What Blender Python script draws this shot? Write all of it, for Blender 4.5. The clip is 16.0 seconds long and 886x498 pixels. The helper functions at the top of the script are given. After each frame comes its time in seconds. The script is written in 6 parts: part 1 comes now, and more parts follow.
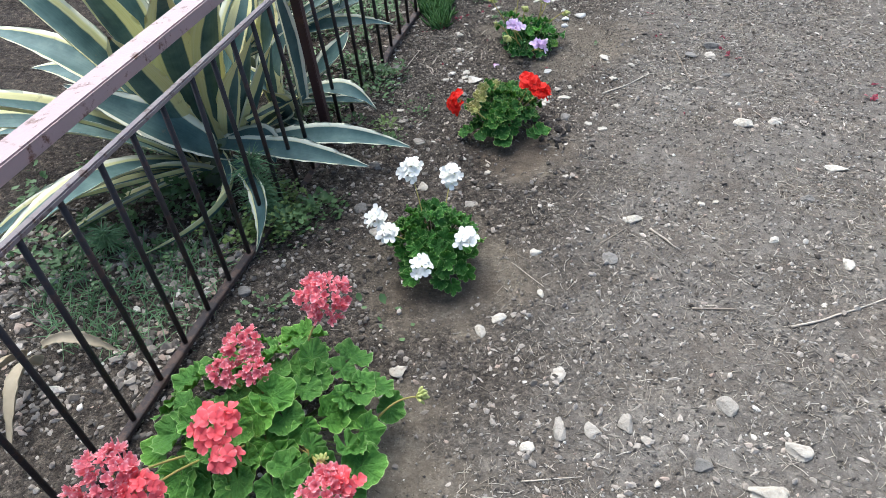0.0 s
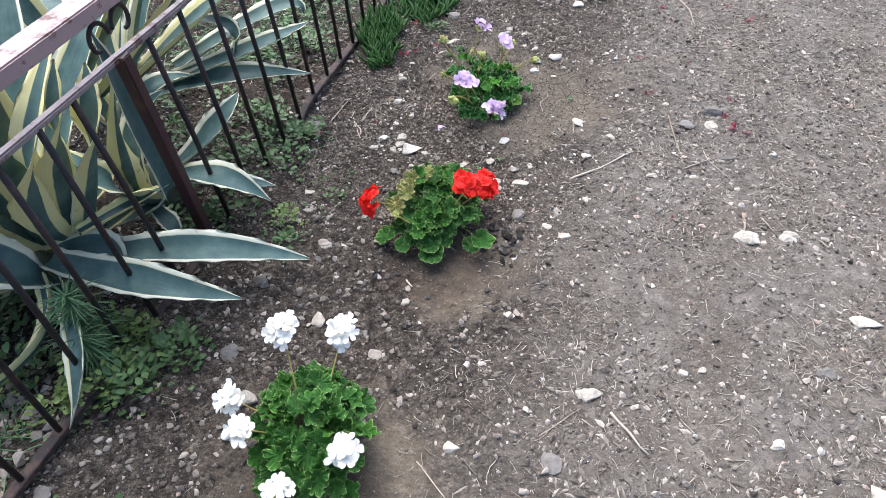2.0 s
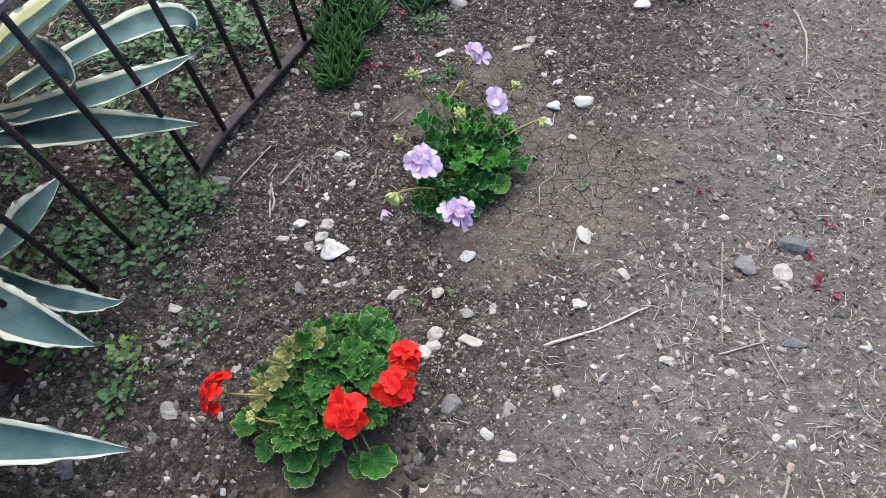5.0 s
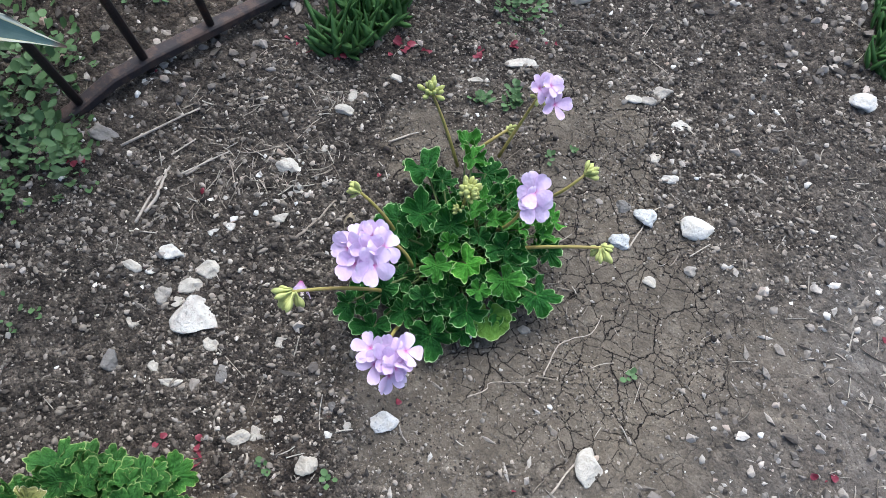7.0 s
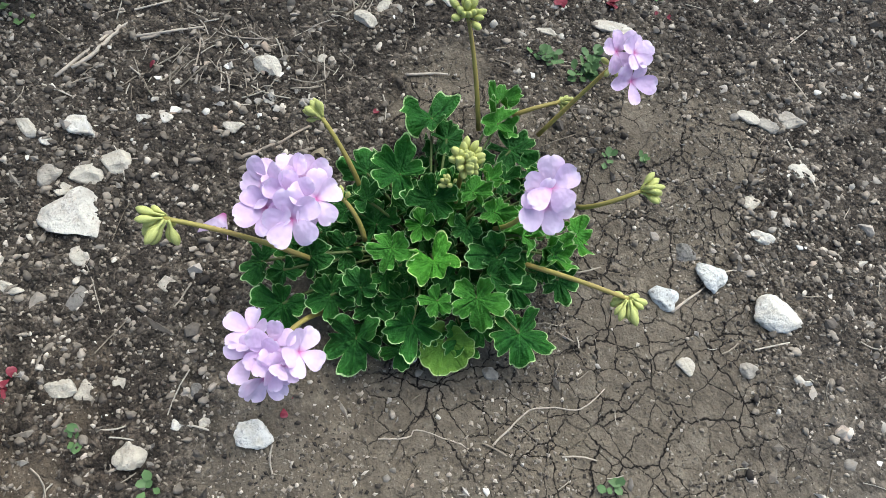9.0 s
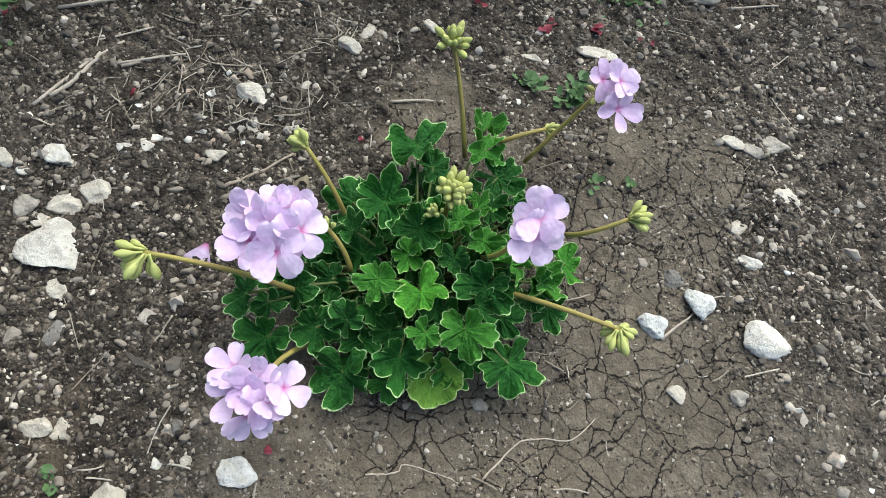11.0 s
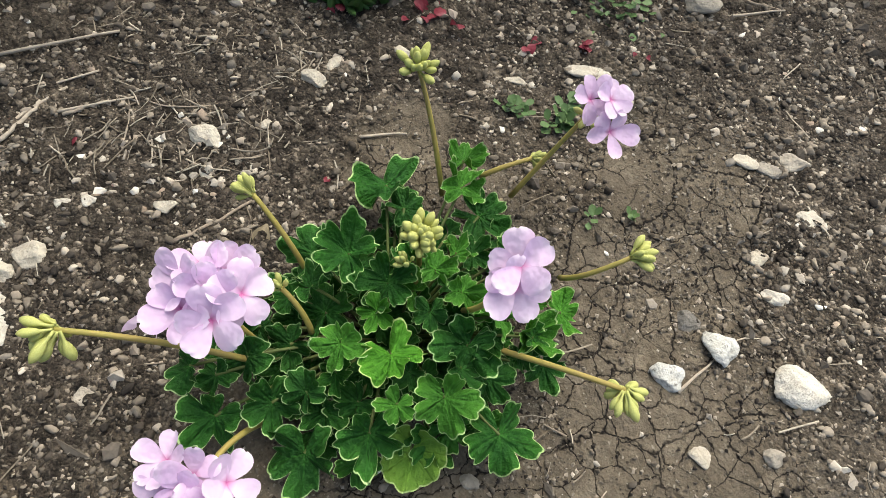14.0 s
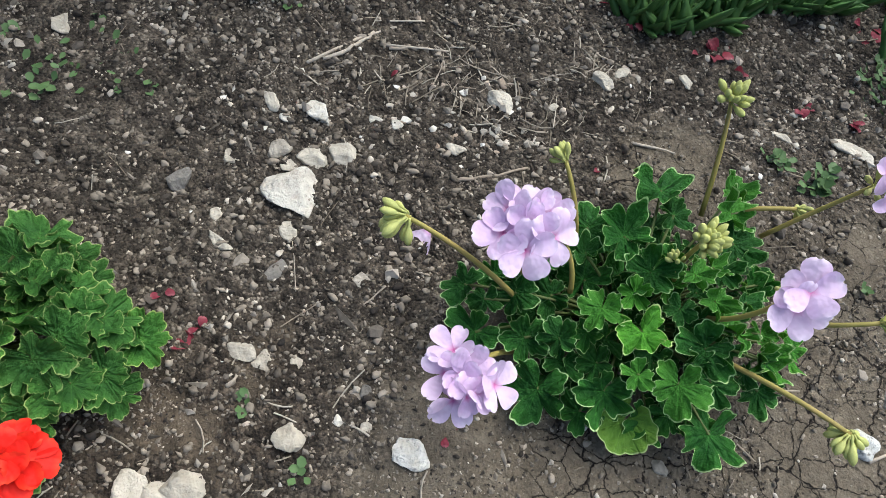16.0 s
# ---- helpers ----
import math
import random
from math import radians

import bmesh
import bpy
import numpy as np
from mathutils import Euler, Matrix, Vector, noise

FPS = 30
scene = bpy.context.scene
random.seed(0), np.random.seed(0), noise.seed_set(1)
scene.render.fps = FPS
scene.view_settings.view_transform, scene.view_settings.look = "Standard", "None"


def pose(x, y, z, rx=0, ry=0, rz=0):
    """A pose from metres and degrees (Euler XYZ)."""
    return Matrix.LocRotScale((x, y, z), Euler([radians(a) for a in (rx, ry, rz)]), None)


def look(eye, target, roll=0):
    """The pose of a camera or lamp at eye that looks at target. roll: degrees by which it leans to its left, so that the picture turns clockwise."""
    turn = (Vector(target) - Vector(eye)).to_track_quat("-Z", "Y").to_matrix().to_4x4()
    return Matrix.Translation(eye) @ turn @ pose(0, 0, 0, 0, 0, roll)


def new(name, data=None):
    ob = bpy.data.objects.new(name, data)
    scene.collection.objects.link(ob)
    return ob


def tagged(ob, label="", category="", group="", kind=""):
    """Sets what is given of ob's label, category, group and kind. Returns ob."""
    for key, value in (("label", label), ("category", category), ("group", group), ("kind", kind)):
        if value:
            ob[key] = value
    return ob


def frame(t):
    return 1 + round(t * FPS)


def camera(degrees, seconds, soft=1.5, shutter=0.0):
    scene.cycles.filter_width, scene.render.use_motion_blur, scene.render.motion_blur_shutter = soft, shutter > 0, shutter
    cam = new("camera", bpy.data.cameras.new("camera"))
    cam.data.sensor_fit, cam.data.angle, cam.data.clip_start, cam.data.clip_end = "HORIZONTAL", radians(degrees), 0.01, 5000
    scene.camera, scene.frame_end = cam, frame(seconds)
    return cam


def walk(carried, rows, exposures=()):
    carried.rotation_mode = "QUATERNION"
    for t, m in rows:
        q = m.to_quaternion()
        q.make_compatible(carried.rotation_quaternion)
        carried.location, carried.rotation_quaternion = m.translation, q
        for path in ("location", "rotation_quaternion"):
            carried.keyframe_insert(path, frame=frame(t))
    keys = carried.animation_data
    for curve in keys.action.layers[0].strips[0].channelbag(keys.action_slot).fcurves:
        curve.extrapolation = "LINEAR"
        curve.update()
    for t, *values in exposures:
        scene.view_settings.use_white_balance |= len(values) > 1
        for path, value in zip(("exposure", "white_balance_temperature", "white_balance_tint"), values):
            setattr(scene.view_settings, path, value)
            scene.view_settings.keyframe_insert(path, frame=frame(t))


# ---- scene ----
cam = camera(66.8, 16.0, soft=0.5)
PATH = [
    (0, (0.346, -2.159, 1.229), (0.013, -0.739, -0.14), -3.8),
    (0.5, (0.381, -2.05, 1.226), (0.042, -0.653, -0.164), -5.8),
    (1, (0.445, -1.823, 1.223), (0.051, -0.485, -0.209), -1.7),
    (1.5, (0.481, -1.694, 1.216), (0.094, -0.385, -0.246), -3.7),
    (2, (0.422, -1.46, 1.201), (0.114, -0.123, -0.255), -1.4),
    (2.5, (0.405, -1.342, 1.193), (0.149, 0.038, -0.232), -2.0),
    (3, (0.432, -1.207, 1.186), (0.108, 0.126, -0.269), -1.5),
    (3.5, (0.502, -1.021, 1.165), (0.05, 0.169, -0.377), -1.5),
    (4, (0.507, -0.878, 1.157), (0.14, 0.176, -0.503), -0.4),
    (4.5, (0.473, -0.663, 1.162), (0.062, 0.378, -0.496), -0.6),
    (4.7, (0.475, -0.62, 1.162), (0.074, 0.394, -0.515), -1.2),
    (6.8, (0.404, -0.037, 0.839), (-0.17, 0.622, -0.96), 5.1),
    (7, (0.373, -0.003, 0.805), (-0.152, 0.672, -1.003), 8.6),
    (7.5, (0.342, 0.063, 0.763), (-0.195, 0.679, -1.063), 7.7),
    (8, (0.372, 0.117, 0.672), (-0.294, 0.612, -1.148), 8.1),
    (8.5, (0.369, 0.141, 0.607), (-0.226, 0.637, -1.237), 14.9),
    (9, (0.361, 0.151, 0.595), (-0.251, 0.636, -1.247), 14.0),
    (9.2, (0.364, 0.155, 0.592), (-0.283, 0.631, -1.24), 11.5),
    (11.3, (0.347, 0.155, 0.591), (-0.277, 0.708, -1.227), 16.5),
    (11.5, (0.346, 0.157, 0.57), (-0.253, 0.685, -1.264), 16.2),
    (12, (0.338, 0.162, 0.529), (-0.28, 0.676, -1.302), 14.1),
    (12.5, (0.337, 0.174, 0.518), (-0.297, 0.699, -1.305), 13.1),
    (13, (0.339, 0.193, 0.517), (-0.304, 0.721, -1.302), 11.7),
    (13.5, (0.334, 0.209, 0.522), (-0.362, 0.756, -1.272), 9.9),
    (14, (0.325, 0.21, 0.531), (-0.407, 0.751, -1.25), 9.0),
    (14.5, (0.323, 0.182, 0.549), (-0.428, 0.689, -1.234), 10.8),
    (15, (0.333, 0.142, 0.553), (-0.41, 0.607, -1.245), 11.7),
    (15.5, (0.34, 0.125, 0.552), (-0.427, 0.586, -1.237), 13.4),
    (16, (0.341, 0.045, 0.563), (-0.515, 0.35, -1.219), 12.8),
]
walk(cam, [(t, look(eye, target, roll)) for t, eye, target, roll in PATH],
     [(0, 1.64, 5800, 6), (1, 1.64, 5730, 6), (1.5, 1.88, 5780, 9), (2, 1.81, 5880, 12), (2.5, 1.55, 5850, 11), (4.5, 1.47, 5720, 10), (7, 1.47, 5580, 8), (8.5, 1.42, 5640, 3), (9, 1.42, 5950, 3), (11.3, 1.39, 6080, 1), (12.5, 1.40, 6720, 2), (14, 1.42, 6900, 4), (15, 1.40, 6750, 3), (16, 1.33, 6100, 4)])

# ---- world, sun, exposure ----
world = bpy.data.worlds.new("sky")
scene.world = world
world.use_nodes = True
wn = world.node_tree
sky = wn.nodes.new("ShaderNodeTexSky")
sky.sky_type = "NISHITA"
sky.sun_disc = False
sky.sun_elevation = radians(59)
sky.sun_rotation = radians(-35)
sky.air_density = 0.8
sky.dust_density = 4.0
wn.links.new(sky.outputs[0], wn.nodes["Background"].inputs[0])
wn.nodes["Background"].inputs[1].default_value = 0.10
sun = new("sun", bpy.data.lights.new("sun", "SUN"))
sun.data.energy = 1.45
sun.data.angle = radians(70)
sun.data.color = (1.0, 0.985, 0.955)
sun.matrix_basis = look((-1.3, 1.85, 3.8), (0, 0, 0))


# ---- small helpers ----
rng = np.random.default_rng(7)
R = random.Random(11)


def value_noise(x, y, size, seed):
    """Smooth noise from -1 to 1 over arrays, with lumps of the given size."""
    table = np.random.default_rng(seed).uniform(-1, 1, (128, 128))
    u, v = np.asarray(x) / size, np.asarray(y) / size
    i, j = np.floor(u).astype(int), np.floor(v).astype(int)
    a, b = u - i, v - j
    a, b = a * a * (3 - 2 * a), b * b * (3 - 2 * b)
    at = lambda p, q: table[p % 128, q % 128]
    return (at(i, j) * (1 - a) + at(i + 1, j) * a) * (1 - b) + (at(i, j + 1) * (1 - a) + at(i + 1, j + 1) * a) * b


def step(lo, hi, v):
    s = np.clip((v - lo) / (hi - lo), 0, 1)
    return s * s * (3 - 2 * s)


# watered hollows round the plants: x, y, radius, stretch
HOLLOWS = [(0.36, 0.385, 0.28), (0.07, -0.97, 0.25), (0.19, -0.38, 0.18), (0.0, -1.52, 0.24), (0.20, -0.12, 0.09), (0.28, 0.19, 0.15), (0.15, 0.585, 0.10), (0.03, 0.40, 0.085), (0.26, 0.54, 0.10)]


def mud_at(x, y):
    m = np.zeros_like(x)
    w = 0.05 * value_noise(x, y, 0.09, 3) + 0.035 * value_noise(x, y, 0.035, 4) + 0.02 * value_noise(x, y, 0.013, 14)
    for cx, cy, r in HOLLOWS:
        m = np.maximum(m, 1 - step(0.40, 1.1, (np.hypot(x - cx, y - cy) + w) / r))
    back = 1 - step(0.05, 0.20, np.hypot((x - 0.13) * 1.0, (y - 0.53) * 0.8) + w)
    return np.maximum(m, 0.5 * back)


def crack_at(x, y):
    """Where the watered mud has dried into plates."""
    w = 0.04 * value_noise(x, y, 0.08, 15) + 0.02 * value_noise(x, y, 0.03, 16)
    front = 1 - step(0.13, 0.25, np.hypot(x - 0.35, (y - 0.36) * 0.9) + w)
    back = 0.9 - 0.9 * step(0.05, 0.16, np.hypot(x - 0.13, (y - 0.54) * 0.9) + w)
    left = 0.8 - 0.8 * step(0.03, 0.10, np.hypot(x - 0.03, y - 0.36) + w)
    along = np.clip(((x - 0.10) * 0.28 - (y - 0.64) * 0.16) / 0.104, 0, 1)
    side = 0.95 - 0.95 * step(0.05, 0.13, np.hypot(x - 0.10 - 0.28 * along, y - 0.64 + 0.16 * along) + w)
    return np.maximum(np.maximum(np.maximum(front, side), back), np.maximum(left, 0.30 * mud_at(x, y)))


def fence_x(y):
    return -0.355 + 0.0855 * (y - 0.168)


def moist_and_shade_at(x, y):
    w = 0.05 * value_noise(x, y, 0.1, 17) + 0.03 * value_noise(x, y, 0.04, 18)
    m = np.zeros_like(x)
    for cx, cy, r in ((0.17, -0.40, 0.22), (0.22, -0.12, 0.17), (0.06, -1.0, 0.15)):
        m = np.maximum(m, 1 - step(0.4, 1.1, (np.hypot(x - cx, y - cy) + w) / r))
    # shade painted into the soil behind the fence, under agaves and weeds
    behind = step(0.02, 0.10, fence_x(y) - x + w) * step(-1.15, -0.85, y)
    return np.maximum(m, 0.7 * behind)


def dry_at(x, y):
    edge = 0.42 + 0.14 * np.clip(y, -1.5, 1.2) + 0.10 * value_noise(x, y, 0.3, 8) + 0.05 * value_noise(x, y, 0.1, 9)
    return step(-0.26, 0.34, x - edge)


def ground_z(x, y):
    x, y = np.asarray(x, float), np.asarray(y, float)
    near = 1 / (1 + (np.hypot(x, y) / 6) ** 4)
    z = 0.008 * value_noise(x, y, 0.6, 1) + 0.004 * value_noise(x, y, 0.17, 2)
    crumb = 1 - np.maximum(mud_at(x, y), 0.75 * dry_at(x, y))
    z = z + crumb * (0.0035 * value_noise(x, y, 0.035, 5) + 0.0022 * value_noise(x, y, 0.014, 6)) + 0.0007 * value_noise(x, y, 0.012, 7)
    for cx, cy, r in HOLLOWS[:4]:
        d = np.hypot(x - cx, y - cy) / r
        z = z - 0.008 * np.exp(-(d / 0.6) ** 2) + 0.005 * np.exp(-((d - 1.05) / 0.22) ** 2)
    return z * near


def gz(x, y):
    return float(ground_z(np.array([x]), np.array([y]))[0])


def cells(x, y, size, seed):
    """Distance to the nearest border between scattered cells."""
    jit = np.random.default_rng(seed).uniform(0.1, 0.9, (64, 64, 2))
    u, v = x / size, y / size
    i, j = np.floor(u).astype(int), np.floor(v).astype(int)
    near1 = np.full(x.shape, 9.0)
    near2 = np.full(x.shape, 9.0)
    for a in (-1, 0, 1):
        for b in (-1, 0, 1):
            p = jit[(i + a) % 64, (j + b) % 64]
            d = np.hypot(i + a + p[..., 0] - u, j + b + p[..., 1] - v)
            near2 = np.minimum(near2, np.maximum(near1, d))
            near1 = np.minimum(near1, d)
    return (near2 - near1) * 0.5 * size


def mesh_of(name, verts, faces, smooth=True):
    me = bpy.data.meshes.new(name)
    me.from_pydata([tuple(v) for v in verts], [], [tuple(f) for f in faces])
    me.update()
    if smooth:
        me.shade_smooth()
    return me


def fill(name, data, material):
    if not data.materials:
        data.materials.append(material)
    return data


def thing(name, x, y, z, label, category, group="", kind=""):
    ob = new(name)
    ob.empty_display_size = 0.02
    ob.matrix_basis = Matrix.Translation((x, y, z))
    return tagged(ob, label, category, group, kind)


def part(name, data, material, parent, label="", basis=None):
    """One mesh object under a thing or a part, placed in the world by basis."""
    fill(name, data, material)
    ob = new(name, data)
    ob.parent = parent
    up = parent.matrix_basis.copy()
    if parent.parent:
        up = parent.parent.matrix_basis @ parent.matrix_parent_inverse @ up
    ob.matrix_parent_inverse = up.inverted()
    ob.matrix_basis = basis if basis is not None else Matrix.Identity(4)
    return tagged(ob, label)


def loft(points, radii, sides=6, closed=True):
    """Vertices and faces of a round tube along points."""
    pts = [Vector(p) for p in points]
    vs, fs = [], []
    side = None
    for n, p in enumerate(pts):
        t = (pts[min(n + 1, len(pts) - 1)] - pts[max(n - 1, 0)]).normalized()
        if side is None:
            side = t.orthogonal().normalized()
        side = (side - t * side.dot(t)).normalized()
        up = t.cross(side)
        for k in range(sides):
            a = 2 * math.pi * k / sides
            vs.append(p + (side * math.cos(a) + up * math.sin(a)) * radii[n])
    for n in range(len(pts) - 1):
        for k in range(sides):
            q = (k + 1) % sides
            fs.append((n * sides + k, n * sides + q, (n + 1) * sides + q, (n + 1) * sides + k))
    if closed:
        fs.append(tuple(range(sides))[::-1])
        fs.append(tuple((len(pts) - 1) * sides + k for k in range(sides)))
    return vs, fs


def bend(a, b, lift, n=7):
    """Points from a to b along an arc pushed by the vector lift."""
    a, b, lift = Vector(a), Vector(b), Vector(lift)
    return [a.lerp(b, k / n) + lift * (4 * (k / n) * (1 - k / n)) for k in range(n + 1)]


def box(lo, hi, bev=0.0):
    bm = bmesh.new()
    bmesh.ops.create_cube(bm, size=1)
    for v in bm.verts:
        for k in range(3):
            v.co[k] = lo[k] if v.co[k] < 0 else hi[k]
    if bev:
        bmesh.ops.bevel(bm, geom=bm.edges[:], offset=bev, segments=2, affect="EDGES")
    return bm


def baked(name, bm, m=None, smooth=False):
    if m is not None:
        bm.transform(m)
    me = bpy.data.meshes.new(name)
    bm.to_mesh(me)
    bm.free()
    if smooth:
        me.shade_smooth()
    return me


def gather(pieces):
    """Joins pairs of vertex and face lists."""
    vs, fs = [], []
    for v, f in pieces:
        k = len(vs)
        vs.extend(v)
        fs.extend([tuple(i + k for i in q) for q in f])
    return vs, fs


def turn_to(p, up, ahead, s):
    """Pose with local z along up and local y along ahead, scaled."""
    z = Vector(up).normalized()
    y = Vector(ahead)
    y = (y - z * y.dot(z)).normalized()
    x = y.cross(z)
    m = Matrix((x, y, z)).transposed().to_4x4()
    return Matrix.Translation(p) @ m @ Matrix.Diagonal((s, s, s, 1))


# ---- materials ----
class Nodes:
    def __init__(self, name, rough=0.8, metal=0.0, spec=0.4):
        self.mat = bpy.data.materials.new(name)
        self.mat.use_nodes = True
        self.t = self.mat.node_tree
        self.b = self.t.nodes["Principled BSDF"]
        self.b.inputs["Roughness"].default_value = rough
        self.b.inputs["Metallic"].default_value = metal
        self.b.inputs["Specular IOR Level"].default_value = spec
        self.obj = self.add("ShaderNodeTexCoord")

    def add(self, kind, **set_in):
        n = self.t.nodes.new(kind)
        for k, v in set_in.items():
            n.inputs[k].default_value = v
        return n

    def link(self, a, b):
        self.t.links.new(a, b)

    def noise(self, scale, detail=4.0, rough=0.6, where=None):
        n = self.add("ShaderNodeTexNoise", Scale=scale, Detail=detail, Roughness=rough)
        self.link(where or self.obj.outputs["Object"], n.inputs["Vector"])
        return n.outputs["Fac"]

    def grains(self, scale):
        """Rounded grains packed side by side: distance from each one's middle, and a tone for each."""
        warp = self.add("ShaderNodeVectorMath")
        warp.operation = "MULTIPLY_ADD"
        wob = self.add("ShaderNodeTexNoise", Scale=scale * 0.7, Detail=2.0)
        self.link(self.obj.outputs["Object"], wob.inputs["Vector"])
        self.link(wob.outputs["Color"], warp.inputs[0])
        warp.inputs[1].default_value = (1.3 / scale,) * 3
        self.link(self.obj.outputs["Object"], warp.inputs[2])
        v = self.add("ShaderNodeTexVoronoi", Scale=scale)
        self.link(warp.outputs[0], v.inputs["Vector"])
        tone = self.add("ShaderNodeSeparateColor")
        self.link(v.outputs["Color"], tone.inputs[0])
        return v.outputs["Distance"], tone.outputs[0]

    def borders(self, scale):
        """Distance to the joints between irregular plates."""
        warp = self.add("ShaderNodeVectorMath")
        warp.operation = "MULTIPLY_ADD"
        wob = self.add("ShaderNodeTexNoise", Scale=scale * 1.6, Detail=4.0, Roughness=0.65)
        self.link(self.obj.outputs["Object"], wob.inputs["Vector"])
        self.link(wob.outputs["Color"], warp.inputs[0])
        warp.inputs[1].default_value = (0.55 / scale,) * 3
        self.link(self.obj.outputs["Object"], warp.inputs[2])
        v = self.add("ShaderNodeTexVoronoi", Scale=scale)
        v.voronoi_dimensions, v.feature = "2D", "DISTANCE_TO_EDGE"
        self.link(warp.outputs[0], v.inputs["Vector"])
        return v.outputs["Distance"]

    def ramp(self, fac, stops):
        n = self.add("ShaderNodeValToRGB")
        e = n.color_ramp.elements
        while len(e) < len(stops):
            e.new(0.5)
        for k, (pos, col) in enumerate(stops):
            e[k].position = pos
            e[k].color = (*col, 1) if len(col) == 3 else col
        self.link(fac, n.inputs["Fac"])
        return n.outputs["Color"]

    def grey(self, fac, lo, hi, a=0.0, b=1.0):
        n = self.add("ShaderNodeMapRange")
        n.inputs["From Min"].default_value, n.inputs["From Max"].default_value = lo, hi
        n.inputs["To Min"].default_value, n.inputs["To Max"].default_value = a, b
        self.link(fac, n.inputs["Value"])
        return n.outputs["Result"]

    def mix(self, fac, a, b, how="MIX"):
        n = self.add("ShaderNodeMix")
        n.data_type, n.blend_type = "RGBA", how
        for v, slot in ((fac, 0), (a, 6), (b, 7)):
            if hasattr(v, "links"):
                self.link(v, n.inputs[slot])
            elif slot == 0:
                n.inputs[slot].default_value = v
            else:
                n.inputs[slot].default_value = (*v, 1)
        return n.outputs[2]

    def math(self, how, a, b):
        n = self.add("ShaderNodeMath")
        n.operation = how
        for k, v in enumerate((a, b)):
            if hasattr(v, "links"):
                self.link(v, n.inputs[k])
            else:
                n.inputs[k].default_value = v
        return n.outputs[0]

    def attribute(self, name):
        n = self.add("ShaderNodeAttribute")
        n.attribute_name = name
        return n.outputs["Fac"]

    def random(self):
        return self.add("ShaderNodeObjectInfo").outputs["Random"]

    def island(self):
        return self.add("ShaderNodeNewGeometry").outputs["Random Per Island"]

    def bump(self, height, strength, distance):
        n = self.add("ShaderNodeBump", Strength=strength, Distance=distance)
        self.link(height, n.inputs["Height"])
        last = self.b.inputs["Normal"]
        if last.links:
            self.link(last.links[0].from_socket, n.inputs["Normal"])
        self.link(n.outputs[0], last)

    def colour(self, c):
        self.link(c, self.b.inputs["Base Color"])

    def thin(self, amount, tint=(1, 1, 1)):
        """Lets some light through, as a leaf or petal does."""
        tr = self.add("ShaderNodeBsdfTranslucent")
        base = self.b.inputs["Base Color"].links[0].from_socket
        self.link(self.mix(1.0, base, tint, "MULTIPLY"), tr.inputs["Color"])
        mx = self.add("ShaderNodeMixShader", Fac=amount)
        out = self.t.nodes["Material Output"]
        self.link(self.b.outputs[0], mx.inputs[1])
        self.link(tr.outputs[0], mx.inputs[2])
        self.link(mx.outputs[0], out.inputs["Surface"])
        return self.mat


